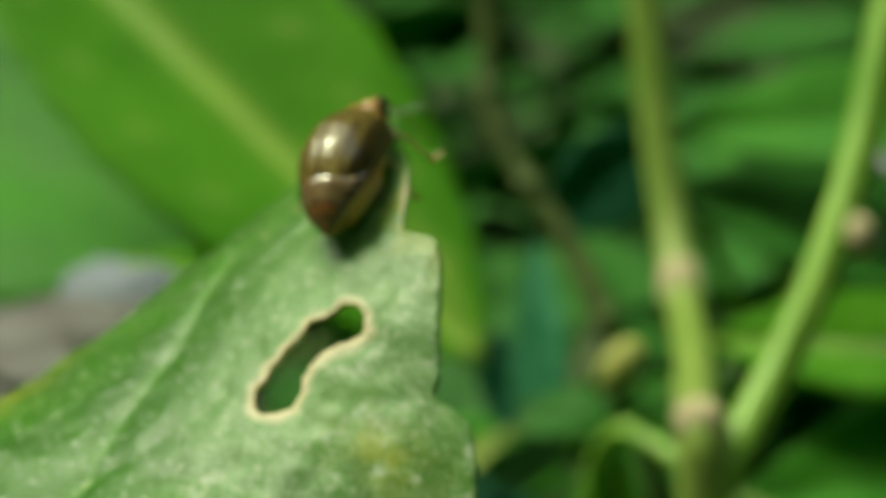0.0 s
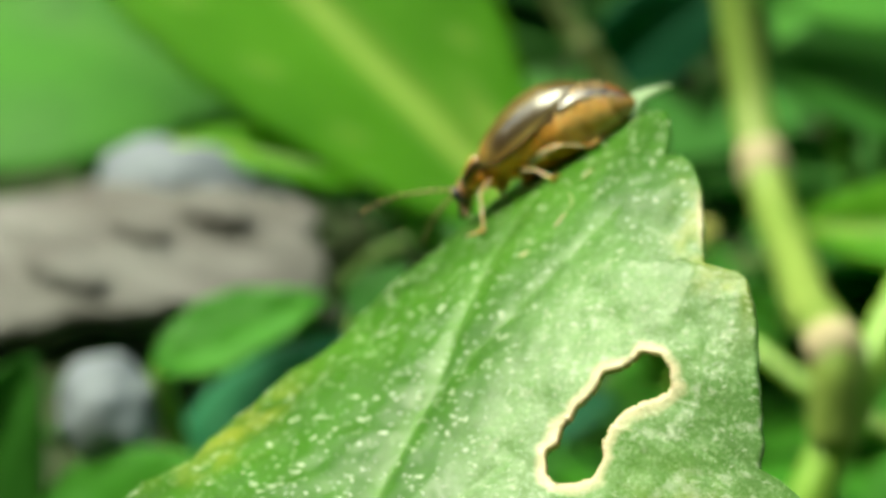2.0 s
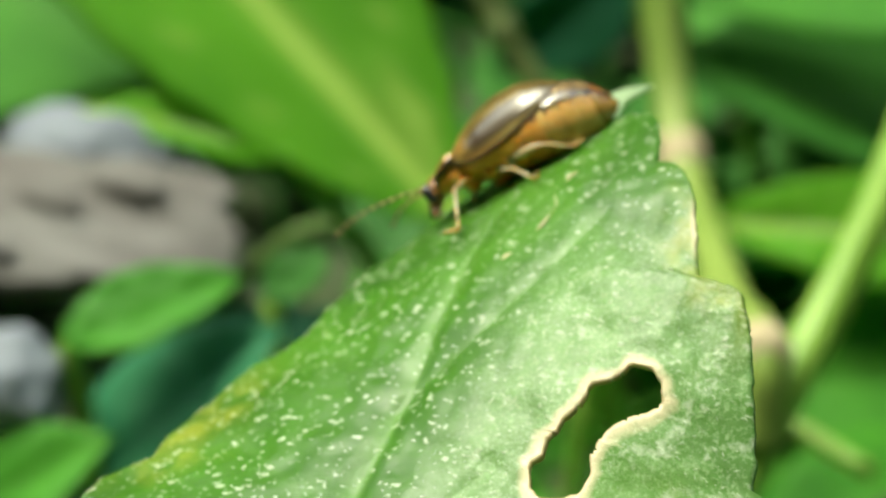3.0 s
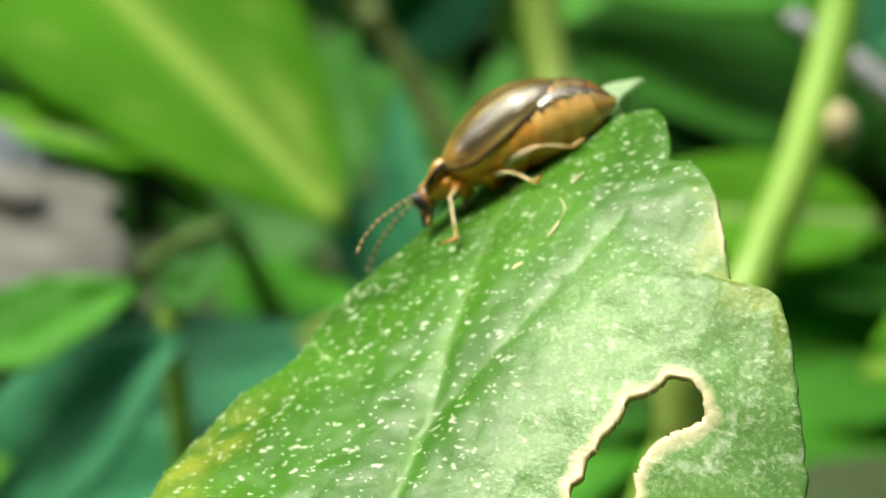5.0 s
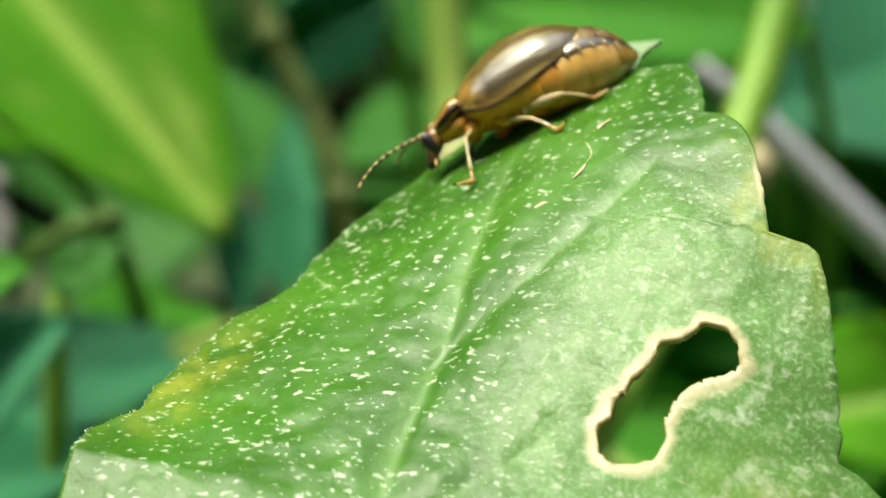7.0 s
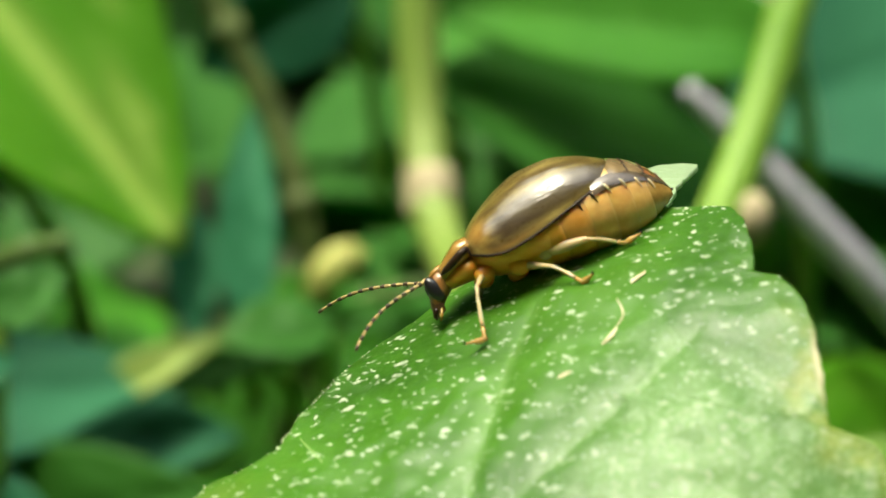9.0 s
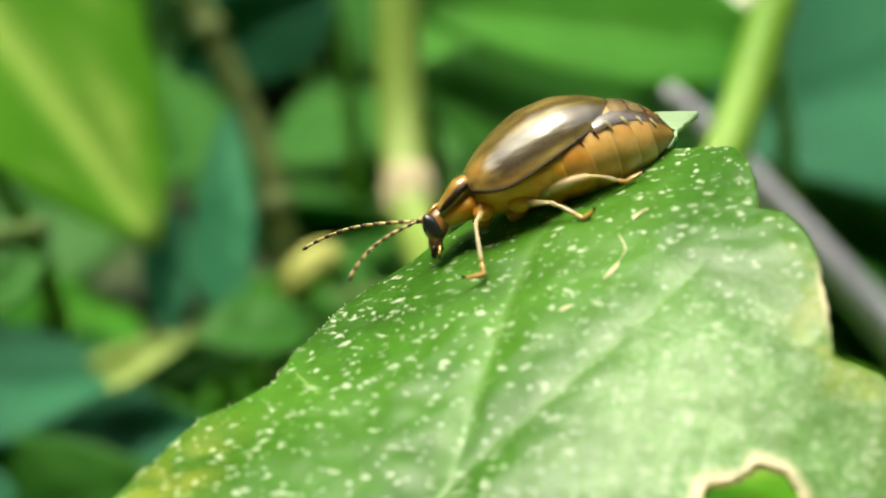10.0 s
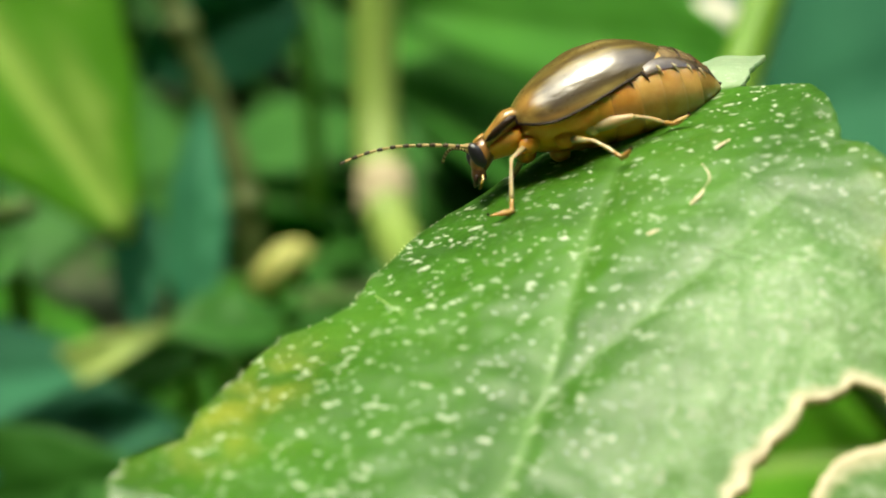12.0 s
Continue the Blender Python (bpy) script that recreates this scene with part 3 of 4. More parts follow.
REST = (2.36, -2.93, 120.0, -4.5, 32.5, 0.05)
STEP = (2.15, -3.75, 121.5, -8.3, 30.4, 0.04)
SIZE = 1.03
BEETLE_WAY = [
    (0.0, (-0.25, 1.75, 9.0, -1.0, 2.0, 0.18)),
    (0.25, (1.5, 0.2, 18.0, -1.0, 6.0, 0.14)),
    (0.5, (2.85, -1.35, 35.0, 2.0, 9.0, 0.28)),
    (0.8, (2.85, -2.15, 56.0, -1.0, 12.0, 0.28)),
    (1.0, (2.75, -2.55, 71.0, -4.0, 16.0, 0.28)),
    (1.3, (2.5, -2.65, 85.0, -2.0, 24.0, 0.07)),
    (1.5, (2.3, -2.65, 94.0, -1.0, 29.0, 0.05)),
    (1.8, (2.4, -2.8, 110.0, -3.0, 29.0, 0.05)),
    (2.0, (2.45, -2.88, 117.0, -4.2, 30.0, 0.06)),
    (2.5, REST),
    (6.2, REST),
    (7.2, (2.28, -3.0, 123.0, -4.8, 29.5, 0.03)),
    (9.5, (2.2, -3.0, 123.4, -4.3, 31.0, 0.01)),
    (10.2, (2.22, -3.03, 123.5, -4.6, 31.0, 0.0)),
    (10.5, (2.3, -3.27, 123.5, -6.0, 28.0, -0.02)),
    (10.85, STEP),
    (12.0, STEP),
]

beetle = thing("leaf_beetle", "glossy bronze-brown leaf beetle with swollen amber abdomen on the leaf", "beetle", beetle_frame(*REST))
beetle.scale = (SIZE, SIZE, SIZE)


def elytron(side):
    """One wing case: a domed shell with a rolled dark rim."""
    rows, cols = 40, 22
    verts, band, glow = [], [], []
    for layer in (0.0, 0.045):
        for i in range(rows + 1):
            s = i / rows
            x = 1.62 - 3.68 * s
            half = curve([(0, 0.62), (0.04, 0.80), (0.12, 1.00), (0.35, 1.16), (0.6, 1.21), (0.8, 1.06), (0.92, 0.84), (0.98, 0.64), (1.0, 0.44)], s) - layer
            top = curve([(0, 1.36), (0.04, 1.52), (0.16, 1.83), (0.32, 2.11), (0.48, 2.26), (0.62, 2.26), (0.78, 2.10), (0.9, 1.88), (1.0, 1.62)], s) - layer
            low = curve([(0, 0.92), (0.10, 0.70), (0.2, 0.62), (0.35, 0.68), (0.52, 0.82), (0.66, 0.96), (0.8, 1.12), (0.92, 1.26), (1.0, 1.42)], s)
            for k in range(cols + 1):
                t = k / cols
                a = t * radians(97)
                y = half * math.sin(a) ** 0.96
                z = low + (top - low) * max(-0.12, math.cos(a)) ** (0.94 if math.cos(a) > 0 else 1) if math.cos(a) >= 0 else low - 0.06 * (t - 0.93) / 0.07
                z -= 0.05 * math.exp(-(y / 0.07) ** 2)
                z += 0.035 * math.exp(-((s - 0.09) / 0.06) ** 2 - ((t - 0.72) / 0.14) ** 2)
                verts.append((x + 0.06 * t * smooth(0.8, 1.0, s), side * max(y, 0.012), z))
                spot = math.exp(-((s - 0.13) / 0.05) ** 2 - ((t - 0.86) / 0.06) ** 2)
                # dark reflection painted along the flank; pigment at seam, rim, spot and end
                band.append(max(smooth(0.54, 0.62, t) * smooth(0.92, 0.84, t) * smooth(0.08, 0.25, s) * (1 - 0.6 * smooth(0.75, 1, s)), 0.7 * math.exp(-(y / 0.05) ** 2),
                                smooth(0.94, 0.99, t), 0.8 * spot, 0.8 * smooth(0.95, 0.99, s)))
                # amber light through the shoulder and lower edge, put into the colour
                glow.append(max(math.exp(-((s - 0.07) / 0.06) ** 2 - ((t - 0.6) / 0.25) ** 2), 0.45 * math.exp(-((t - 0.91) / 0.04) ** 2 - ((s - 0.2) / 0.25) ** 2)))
    n, w, faces = (rows + 1) * (cols + 1), cols + 1, []
    for i in range(rows):
        for k in range(cols):
            a = i * w + k
            faces.append((a, a + 1, a + 1 + w, a + w))
            faces.append((n + a, n + a + w, n + a + 1 + w, n + a + 1))
    loop = [k for k in range(w)] + [i * w + cols for i in range(1, rows + 1)] + [rows * w + k for k in range(cols - 1, -1, -1)] + [i * w for i in range(rows - 1, 0, -1)]
    faces += [(a, b, b + n, a + n) for a, b in zip(loop, loop[1:] + loop[:1])]
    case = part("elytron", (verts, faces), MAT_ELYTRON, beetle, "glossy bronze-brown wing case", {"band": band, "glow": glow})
    rim = [verts[i * w + cols] for i in range(0, rows + 1)]
    rim += [verts[rows * w + k] for k in range(cols - 2, 0, -3)]
    rim = [(x, y + side * 0.006, z) for x, y, z in rim]
    part("elytron_rim", tube(rim, [0.030] * len(rim), 8), MAT_EDGE, case, "narrow black-brown raised rim")
    front = [verts[k] for k in range(0, w)]
    part("elytron_front_rim", tube([(x + 0.012, y, z + 0.004) for x, y, z in front], [0.024] * len(front), 8), MAT_EDGE, case, "narrow black-brown raised rim")
    return case


elytron(1)
elytron(-1)

SEGMENT_X = [0.35, -0.35, -1.0, -1.55, -2.05, -2.5, -2.78, -2.99]


def abdomen():
    """Swollen, ringed abdomen; each ring overlaps the next a little."""
    whole = thing("abdomen", "swollen amber abdomen in overlapping rings", "")
    whole.parent = beetle
    half = [(-3.0, 0.06), (-2.8, 0.32), (-2.4, 0.66), (-1.9, 0.93), (-1.3, 1.08), (-0.6, 1.12), (0.2, 1.02), (0.9, 0.8)]
    low = [(-3.0, 0.42), (-2.7, 0.24), (-2.3, 0.07), (-1.7, -0.05), (-1.0, -0.07), (-0.2, 0.04), (0.9, 0.40)]
    high = [(-3.02, 0.54), (-2.8, 0.98), (-2.5, 1.34), (-2.1, 1.60), (-1.7, 1.70), (-1.0, 1.55), (0.9, 1.25)]
    for j, (x1, x0) in enumerate(zip(SEGMENT_X, SEGMENT_X[1:])):
        secs = []
        for i in range(9):
            f = i / 8
            x = x1 + 0.10 - (x1 + 0.10 - x0) * f
            g = 1.0 + 0.035 * math.sin(math.pi * min(1.0, f * 1.1)) + 0.02 * f
            lo, hi, hw = curve(low, x), curve(high, x), curve(half, x)
            c, h = (lo + hi) / 2, (hi - lo) / 2
            secs.append((x, hw * g, c - h * g, c + h * g, 0.92))
        part("ring", rings(secs, 28), MAT_AMBER if j < 1 else MAT_FLANK if j < 2 else MAT_BELLY if j < 5 else MAT_PRONOTUM, whole)
    # brown plates on the back of the last rings, with the small dark notches at their sides
    for j, (xa, xb) in enumerate(((-1.75, -2.18), (-2.16, -2.52), (-2.50, -2.80), (-2.78, -3.02))):
        secs, verts, faces = 7, [], []
        for i in range(secs):
            x = xa + (xb - xa) * i / (secs - 1)
            lo, hi, hw = curve(low, x), curve(high, x), curve(half, x)
            for k in range(17):
                a = radians(25 + 130 * k / 16)
                grow = 1.06 + 0.02 * math.sin(math.pi * i / (secs - 1))
                verts.append((x, hw * grow * math.cos(a), (lo + hi) / 2 + (hi - lo) / 2 * grow * math.sin(a) + 0.02))
        for i in range(secs - 1):
            for k in range(16):
                a = i * 17 + k
                faces.append((a, a + 1, a + 18, a + 17))
        part("back_plate", (verts, faces), MAT_TAIL if j > 1 else MAT_PLATE, whole, "shiny dark tan back plate")
        part("plate_seam", tube([verts[(secs - 1) * 17 + k] for k in range(17)], [0.022] * 17, 7), MAT_EDGE, whole, "fine dark seam")
    for side in (1, -1):
        def edge(x, a=16):
            lo, hi = curve(low, x), curve(high, x)
            return (lo + hi) / 2 + (hi - lo) / 2 * math.sin(radians(a))
        verts, faces = [], []
        for i in range(19):
            x = -1.25 - 1.70 * i / 18
            lo, hi, hw = curve(low, x), curve(high, x), curve(half, x)
            for k in range(6):
                a = radians(7 + 20 * k / 5)
                g = 1.07 + 0.012 * math.sin(math.pi * k / 5)
                verts.append((x, side * hw * g * math.cos(a), (lo + hi) / 2 + (hi - lo) / 2 * g * math.sin(a) + 0.02))
        for i in range(18):
            for k in range(5):
                a = i * 6 + k
                faces.append((a, a + 1, a + 7, a + 6))
        part("flank_plate", (verts, faces), MAT_SILVER, whole, "glossy dark plate along the flank")
        for x in (-0.85, -1.22, -1.58, -1.95, -2.28, -2.56):
            hw, z = curve(half, x) * 1.06, edge(x)
            part("side_notch", tube(bend([(x + 0.06, side * hw * 0.985, z + 0.03), (x, side * hw * 1.005, z - 0.07), (x - 0.05, side * hw * 0.998, z - 0.25)], 6), [0.010, 0.024, 0.034, 0.034, 0.028, 0.018, 0.006], 7),
                 MAT_EDGE if x > -1.3 else MAT_LEG, whole, "short dark notch between the rings" if x > -1.3 else "short pale ridge between the rings")
    return whole


abdomen()

part("thorax", rings([(1.75, 0.30, 0.62, 1.05, 0.95), (1.55, 0.52, 0.48, 1.2, 0.9), (1.2, 0.80, 0.34, 1.22, 0.9), (0.8, 0.98, 0.24, 1.22, 0.9), (0.4, 1.08, 0.16, 1.22, 0.9), (0.05, 1.11, 0.12, 1.2, 0.9), (-0.3, 1.0, 0.2, 1.1, 0.9)], 28), MAT_AMBER, beetle, "amber underside of the thorax")
pronotum_secs = []
for i in range(15):
    f = i / 14
    pronotum_secs.append((1.58 + 0.80 * f, curve([(0, 0.62), (0.25, 0.65), (0.6, 0.56), (1, 0.38)], f), curve([(0, 0.86), (1, 0.58)], f), curve([(0, 1.38), (0.25, 1.38), (0.6, 1.22), (1, 0.98)], f), 0.85))
pronotum = part("pronotum", rings(pronotum_secs, 28), MAT_PRONOTUM, beetle, "tan shield behind the head")
part("pronotum_underside", rings([(1.60, 0.54, 0.46, 0.98, 0.9), (1.9, 0.50, 0.46, 0.90, 0.9), (2.2, 0.40, 0.46, 0.82, 0.9), (2.4, 0.28, 0.48, 0.76, 0.9)], 24), MAT_AMBER, beetle, "amber underside behind the head")
for side in (1, -1):
    part("side_stripe", tube(bend([(1.62, side * 0.635, 1.06), (1.85, side * 0.655, 0.98), (2.12, side * 0.555, 0.86), (2.36, side * 0.40, 0.78)], 12), [0.03, 0.06, 0.075, 0.08, 0.085, 0.085, 0.08, 0.085, 0.085, 0.08, 0.07, 0.05, 0.03], 10), MAT_EDGE, pronotum, "black-brown stripe along the shield's edge")

head = part("head", rings([(2.24, 0.27, 0.48, 0.88, 0.9), (2.36, 0.33, 0.38, 0.98, 0.9), (2.48, 0.35, 0.28, 0.98, 0.9), (2.60, 0.32, 0.17, 0.90, 0.9), (2.70, 0.25, 0.08, 0.76, 0.9), (2.78, 0.15, 0.04, 0.54, 0.9)], 26), MAT_HEAD, beetle, "amber head with large black eyes")
for side in (1, -1):
    part("eye", ellipsoid((2.62, side * 0.265, 0.57), (0.155, 0.125, 0.31), (side * -8, 14, 0), 22), MAT_EYE, head, "bulging black compound eye")
    part("jaw", tube(bend([(2.74, side * 0.14, 0.18), (2.82, side * 0.12, 0.06), (2.81, side * 0.04, -0.03)], 6), [0.06, 0.065, 0.06, 0.05, 0.04, 0.03, 0.012], 9), MAT_EDGE, head, "dark small jaw")
    part("palp", tube(bend([(2.64, side * 0.18, 0.14), (2.68, side * 0.24, 0.03), (2.75, side * 0.22, -0.05)], 6), [0.03, 0.035, 0.03, 0.03, 0.034, 0.03, 0.012], 7), MAT_TARSUS, head, "tiny orange feeler at the mouth")
part("muzzle", rings([(2.56, 0.22, 0.08, 0.42, 0.9), (2.70, 0.23, 0.02, 0.46, 0.9), (2.79, 0.17, -0.02, 0.42, 0.9), (2.84, 0.09, 0.0, 0.28, 0.9)], 20), MAT_MUZZLE, head, "dark brown muzzle")
part("crown", ellipsoid((2.46, 0, 0.92), (0.24, 0.28, 0.10), (0, 28, 0), 18), MAT_PRONOTUM, head, "tan crown of the head")


def antenna(side):
    """Eleven joints in a gentle arc; each is straw-coloured with a dark end."""
    root = part("antenna", ellipsoid((0.06, 0, 0), (0.13, 0.065, 0.065), (0, 0, 0), 12), MAT_STRAW, beetle, "banded straw and brown antenna")
    at, a = Vector((0.12, 0, 0)), radians(11)
    for j in range(10):
        length = 0.20 if j == 0 else 0.285
        d = Vector((math.cos(a), 0, math.sin(a)))
        a -= radians(1.8 if j < 4 else 4.6)
        e = at + d * length
        k = 0.052 - 0.0012 * j
        part("joint", tube([at, at.lerp(e, 0.15), at.lerp(e, 0.55)], [k * 0.55, k * 0.72, k * 0.85], 8), MAT_STRAW, root)
        part("joint_end", tube([at.lerp(e, 0.53), at.lerp(e, 0.75), at.lerp(e, 0.97)], [k * 0.86, k * 1.05, k * 0.6], 8), MAT_DARKSEG, root, "dark end of a joint")
        at = e
    root.matrix_basis = pose(mm(2.68), mm(side * 0.17), mm(0.84), 0, 0, side * 10)
    return root


ANTENNA_L, ANTENNA_R = antenna(1), antenna(-1)

FEET = ((-0.15, -4.0), (1.34, -2.03), (2.63, -1.32))
COXAE = ((1.50, 0.30, 0.46), (0.75, 0.45, 0.30), (0.15, 0.66, 0.30))
RAISED = ((0.10, 0.30, 0.20), (-0.05, 0.14, 0.12), (-0.05, 0.36, 0.10))
THICK = (0.070, 0.078, 0.140)


def leg(side, n):
    m = beetle_frame(*REST).inverted()
    foot = m @ leaf_point(*FEET[n], 0.17)
    foot = Vector([c * 1000 / SIZE for c in foot])
    if side < 0:
        foot = Vector((foot.x, -foot.y * 0.85, foot.z - 0.35))
    hip = Vector((COXAE[n][0], side * COXAE[n][1], COXAE[n][2]))
    lift = RAISED[n]
    knee = hip.lerp(foot, 0.50 if n else 0.35) + Vector((lift[0], side * lift[1], lift[2]))
    k = THICK[n]
    knee, foot = knee - hip, foot - hip
    prof = [0.75, 0.95, 1.0, 0.95, 0.8, 0.62, 0.5]
    part("coxa", ellipsoid((hip.x, hip.y * (1.15 if n < 2 else 0.9), hip.z - 0.02), (0.24, 0.20, 0.22) if n < 2 else (0.2, 0.14, 0.16), segs=14), MAT_AMBER, beetle, "rounded amber hip")
    ob = part("leg", joined(tube([knee * (i / 6) for i in range(7)], [k * p for p in prof], 12), ellipsoid((0, 0, 0), (k * 1.3, k * 1.2, k * 1.3), segs=12)), MAT_LEG, beetle, "pale horn-coloured leg with orange foot")
    ankle = knee.lerp(foot, 0.76)
    part("tibia", tube(bend([knee, knee.lerp(ankle, 0.5) + Vector((0, 0, 0.03)), ankle], 8), [0.048, 0.043, 0.040, 0.040, 0.042, 0.045, 0.050, 0.052, 0.044], 10), MAT_LEG, ob)
    d = foot - ankle
    toe = foot + Vector((0.42 if n == 0 else -0.40 if n == 2 else -0.24, side * (0.10 if n == 2 else 0.24), 0.05))
    part("tarsus", joined(tube(bend([ankle, ankle + d * 0.75, foot, foot.lerp(toe, 0.6), toe], 12), [0.042, 0.056, 0.042, 0.060, 0.042, 0.064, 0.045, 0.074, 0.066, 0.042, 0.036, 0.028, 0.016], 9)), MAT_TARSUS, ob, "orange foot with padded joints")
    part("claw", tube(bend([toe, toe + Vector((0.03, side * 0.05, 0.05)), toe + Vector((0.05, side * 0.08, -0.01))], 5), [0.022, 0.024, 0.02, 0.015, 0.01, 0.005], 6), MAT_EDGE, ob)
    ob.matrix_basis = Matrix.Translation([mm(c) for c in hip])
    return ob, hip


LEGS = {(side, n): leg(side, n) for side in (1, -1) for n in range(3)}


# ---- plants behind ----
def leaf_shape(length, width, fold, droop, teeth=0, rows=36, cols=16, widest=0.42, glint=None):
    """A blade along +x from its stalk, folded along the midrib, tip drooping."""
    verts, faces, vein = [], [], []
    for layer in (0, 1):
        for i in range(rows + 1):
            s = i / rows
            half = width / 2 * (math.sin(math.pi * s ** (math.log(0.5) / math.log(widest))) ** 0.8 if 0 < s < 1 else 0.0) + 0.05
            if teeth:
                half *= 1 + 0.05 * ((s * teeth) % 1.0)
            for k in range(cols + 1):
                t = 2 * k / cols - 1
                y = t * half
                z = abs(y) * fold - droop * length * s * s + 0.25 * noise.noise((s * 6 + length, t * 2, width)) - 0.25 * math.exp(-(y / 0.7) ** 2)
                ribs = abs(((s * 9 - abs(t) * 1.6) % 1.0) - 0.5)
                z += 0.12 * ribs * (1 - abs(t))
                verts.append((s * length, y, z - 0.3 * layer))
                vein.append(max(math.exp(-(y / (0.045 * width)) ** 2), 0.35 * smooth(0.44, 0.5, ribs)))
                # a glint on the blade, put into the colour as a pale spot
                if glint:
                    vein[-1] = max(vein[-1], 0.95 * math.exp(-((s - glint[0]) / 0.06) ** 2 - ((t - glint[1]) / 0.13) ** 2))
    n, w = (rows + 1) * (cols + 1), cols + 1
    for i in range(rows):
        for k in range(cols):
            a = i * w + k
            faces.append((a, a + 1, a + 1 + w, a + w))
            faces.append((n + a, n + a + w, n + a + 1 + w, n + a + 1))
    loop = [k for k in range(w)] + [i * w + cols for i in range(1, rows + 1)] + [rows * w + k for k in range(cols - 1, -1, -1)] + [i * w for i in range(rows - 1, 0, -1)]
    faces += [(a, b, b + n, a + n) for a, b in zip(loop, loop[1:] + loop[:1])]
    return verts, faces, vein


def hung_leaf(name, label, base, tip, face, width, material, root=None, fold=0.18, droop=0.06, teeth=0, widest=0.42, glint=None, arch=0.12):
    """A leaf from base to tip (millimetres) whose upper side looks towards face; its stalk goes down to root on the ground."""
    base, tip = Vector(base), Vector(tip)
    x = (tip - base).normalized()
    z = Vector(face)
    z = (z - x * z.dot(x)).normalized()
    y = z.cross(x)
    m = Matrix((x, y, z)).transposed().to_4x4()
    m.translation = [mm(c) for c in base]
    ob = thing(name, label, "leaf", m)
    length = (tip - base).length
    verts, faces, vein = leaf_shape(length, width, fold, droop, teeth, widest=widest, glint=glint)
    part("blade", (verts, faces), material, ob, attrs={"vein": vein})
    part("midrib", tube([(length * s / 12, 0, -droop * length * (s / 12) ** 2 - 0.35) for s in range(12)], [0.5 - 0.035 * s for s in range(12)], 8), MAT_VEIN if material is MAT_B_BRIGHT else material, ob)
    inv = m.inverted()
    root = Vector(root) if root else Vector((base.x + 8, base.y + 14, 0))
    local = [inv @ Vector([mm(c) for c in p]) * 1000 for p in (base.lerp(root, 0.4) + Vector((0, 0, arch * base.z)), Vector((root.x, root.y, -6)))]
    part("petiole", tube(bend([(0.2, 0, -0.3), *local], 14), [0.45 + 0.03 * i for i in range(15)], 8), MAT_STEM, ob)
    return ob


FRONT = (0.0, -0.75, 0.66)
hung_leaf("broad_leaf", "broad bright green leaf with a pale midrib, drooping", (-52.2, 80.4, 73), (-13.1, 69, 33.0), (0.34, -0.62, 0.70), 20.6, MAT_B_BRIGHT, (-80, 130, 0), 0.24, 0.03, 12, 0.56, (0.89, 0.40))
hung_leaf("broad_leaf", "narrow pale green leaf under a broader one", (-23.3, 66.5, 37.7), (-33.2, 62.0, 42.7), (0.0, -0.45, 0.89), 4.4, MAT_B_BRIGHT, (-14, 84, 0))
hung_leaf("broad_leaf", "large dull green leaf over the bark", (-82, 96, 56), (-34.5, 81, 41.0), (0.1, -0.6, 0.8), 32, MAT_B_MID, (-105, 130, 0), 0.10, 0.03, 8, 0.6)
hung_leaf("broad_leaf", "yellow-green leaf at the foot of the bark", (-29.8, 43.0, 35.2), (-21.3, 46, 37.8), (0.0, -0.6, 0.8), 4.4, MAT_B_MID, (-29, 46, 18), arch=0.0)
hung_leaf("broad_leaf", "small dull green leaf beside the bark", (-20.6, 48, 35.4), (-18.0, 50.5, 37.6), (0.1, -0.5, 0.85), 2.8, MAT_B_DARK, (-21, 52, 12), arch=0.0)
hung_leaf("broad_leaf", "mid green leaf low under the bark", (-37.0, 39, 26.0), (-27.2, 39.5, 32.0), (0.0, -0.6, 0.8), 6.5, MAT_B_MID, (-40, 46, 14), arch=0.0)
hung_leaf("broad_leaf", "dull blue-green leaf under the bark", (-30.5, 44.0, 26.5), (-20.0, 45.0, 35.5), (0, -0.6, 0.8), 7.5, MAT_B_TEAL, (-34, 54, 12))
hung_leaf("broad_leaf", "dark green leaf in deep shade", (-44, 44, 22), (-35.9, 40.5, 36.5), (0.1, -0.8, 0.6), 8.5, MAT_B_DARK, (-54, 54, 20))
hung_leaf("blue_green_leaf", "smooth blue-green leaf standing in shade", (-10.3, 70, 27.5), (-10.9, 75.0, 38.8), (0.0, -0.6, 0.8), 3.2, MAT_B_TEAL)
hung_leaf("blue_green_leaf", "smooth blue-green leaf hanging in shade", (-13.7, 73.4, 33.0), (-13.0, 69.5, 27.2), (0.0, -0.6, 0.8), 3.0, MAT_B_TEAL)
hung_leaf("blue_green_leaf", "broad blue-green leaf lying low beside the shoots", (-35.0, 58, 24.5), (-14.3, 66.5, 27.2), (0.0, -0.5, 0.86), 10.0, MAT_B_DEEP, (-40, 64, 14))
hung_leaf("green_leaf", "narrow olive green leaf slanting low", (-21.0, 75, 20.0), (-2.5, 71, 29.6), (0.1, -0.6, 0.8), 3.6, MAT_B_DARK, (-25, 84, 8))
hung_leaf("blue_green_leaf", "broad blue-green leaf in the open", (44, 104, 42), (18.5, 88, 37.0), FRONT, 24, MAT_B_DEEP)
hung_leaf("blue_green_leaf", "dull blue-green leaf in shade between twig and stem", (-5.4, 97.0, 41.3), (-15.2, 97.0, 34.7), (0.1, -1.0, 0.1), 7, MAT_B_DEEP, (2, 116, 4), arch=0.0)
hung_leaf("green_leaf", "mid green leaf behind the stems", (-1, 94, 41), (14.5, 86, 35.5), FRONT, 11, MAT_B_MID)
hung_leaf("green_leaf", "dark green leaf up behind the stems", (22, 98, 44), (4, 92, 43), FRONT, 8, MAT_B_DARK)
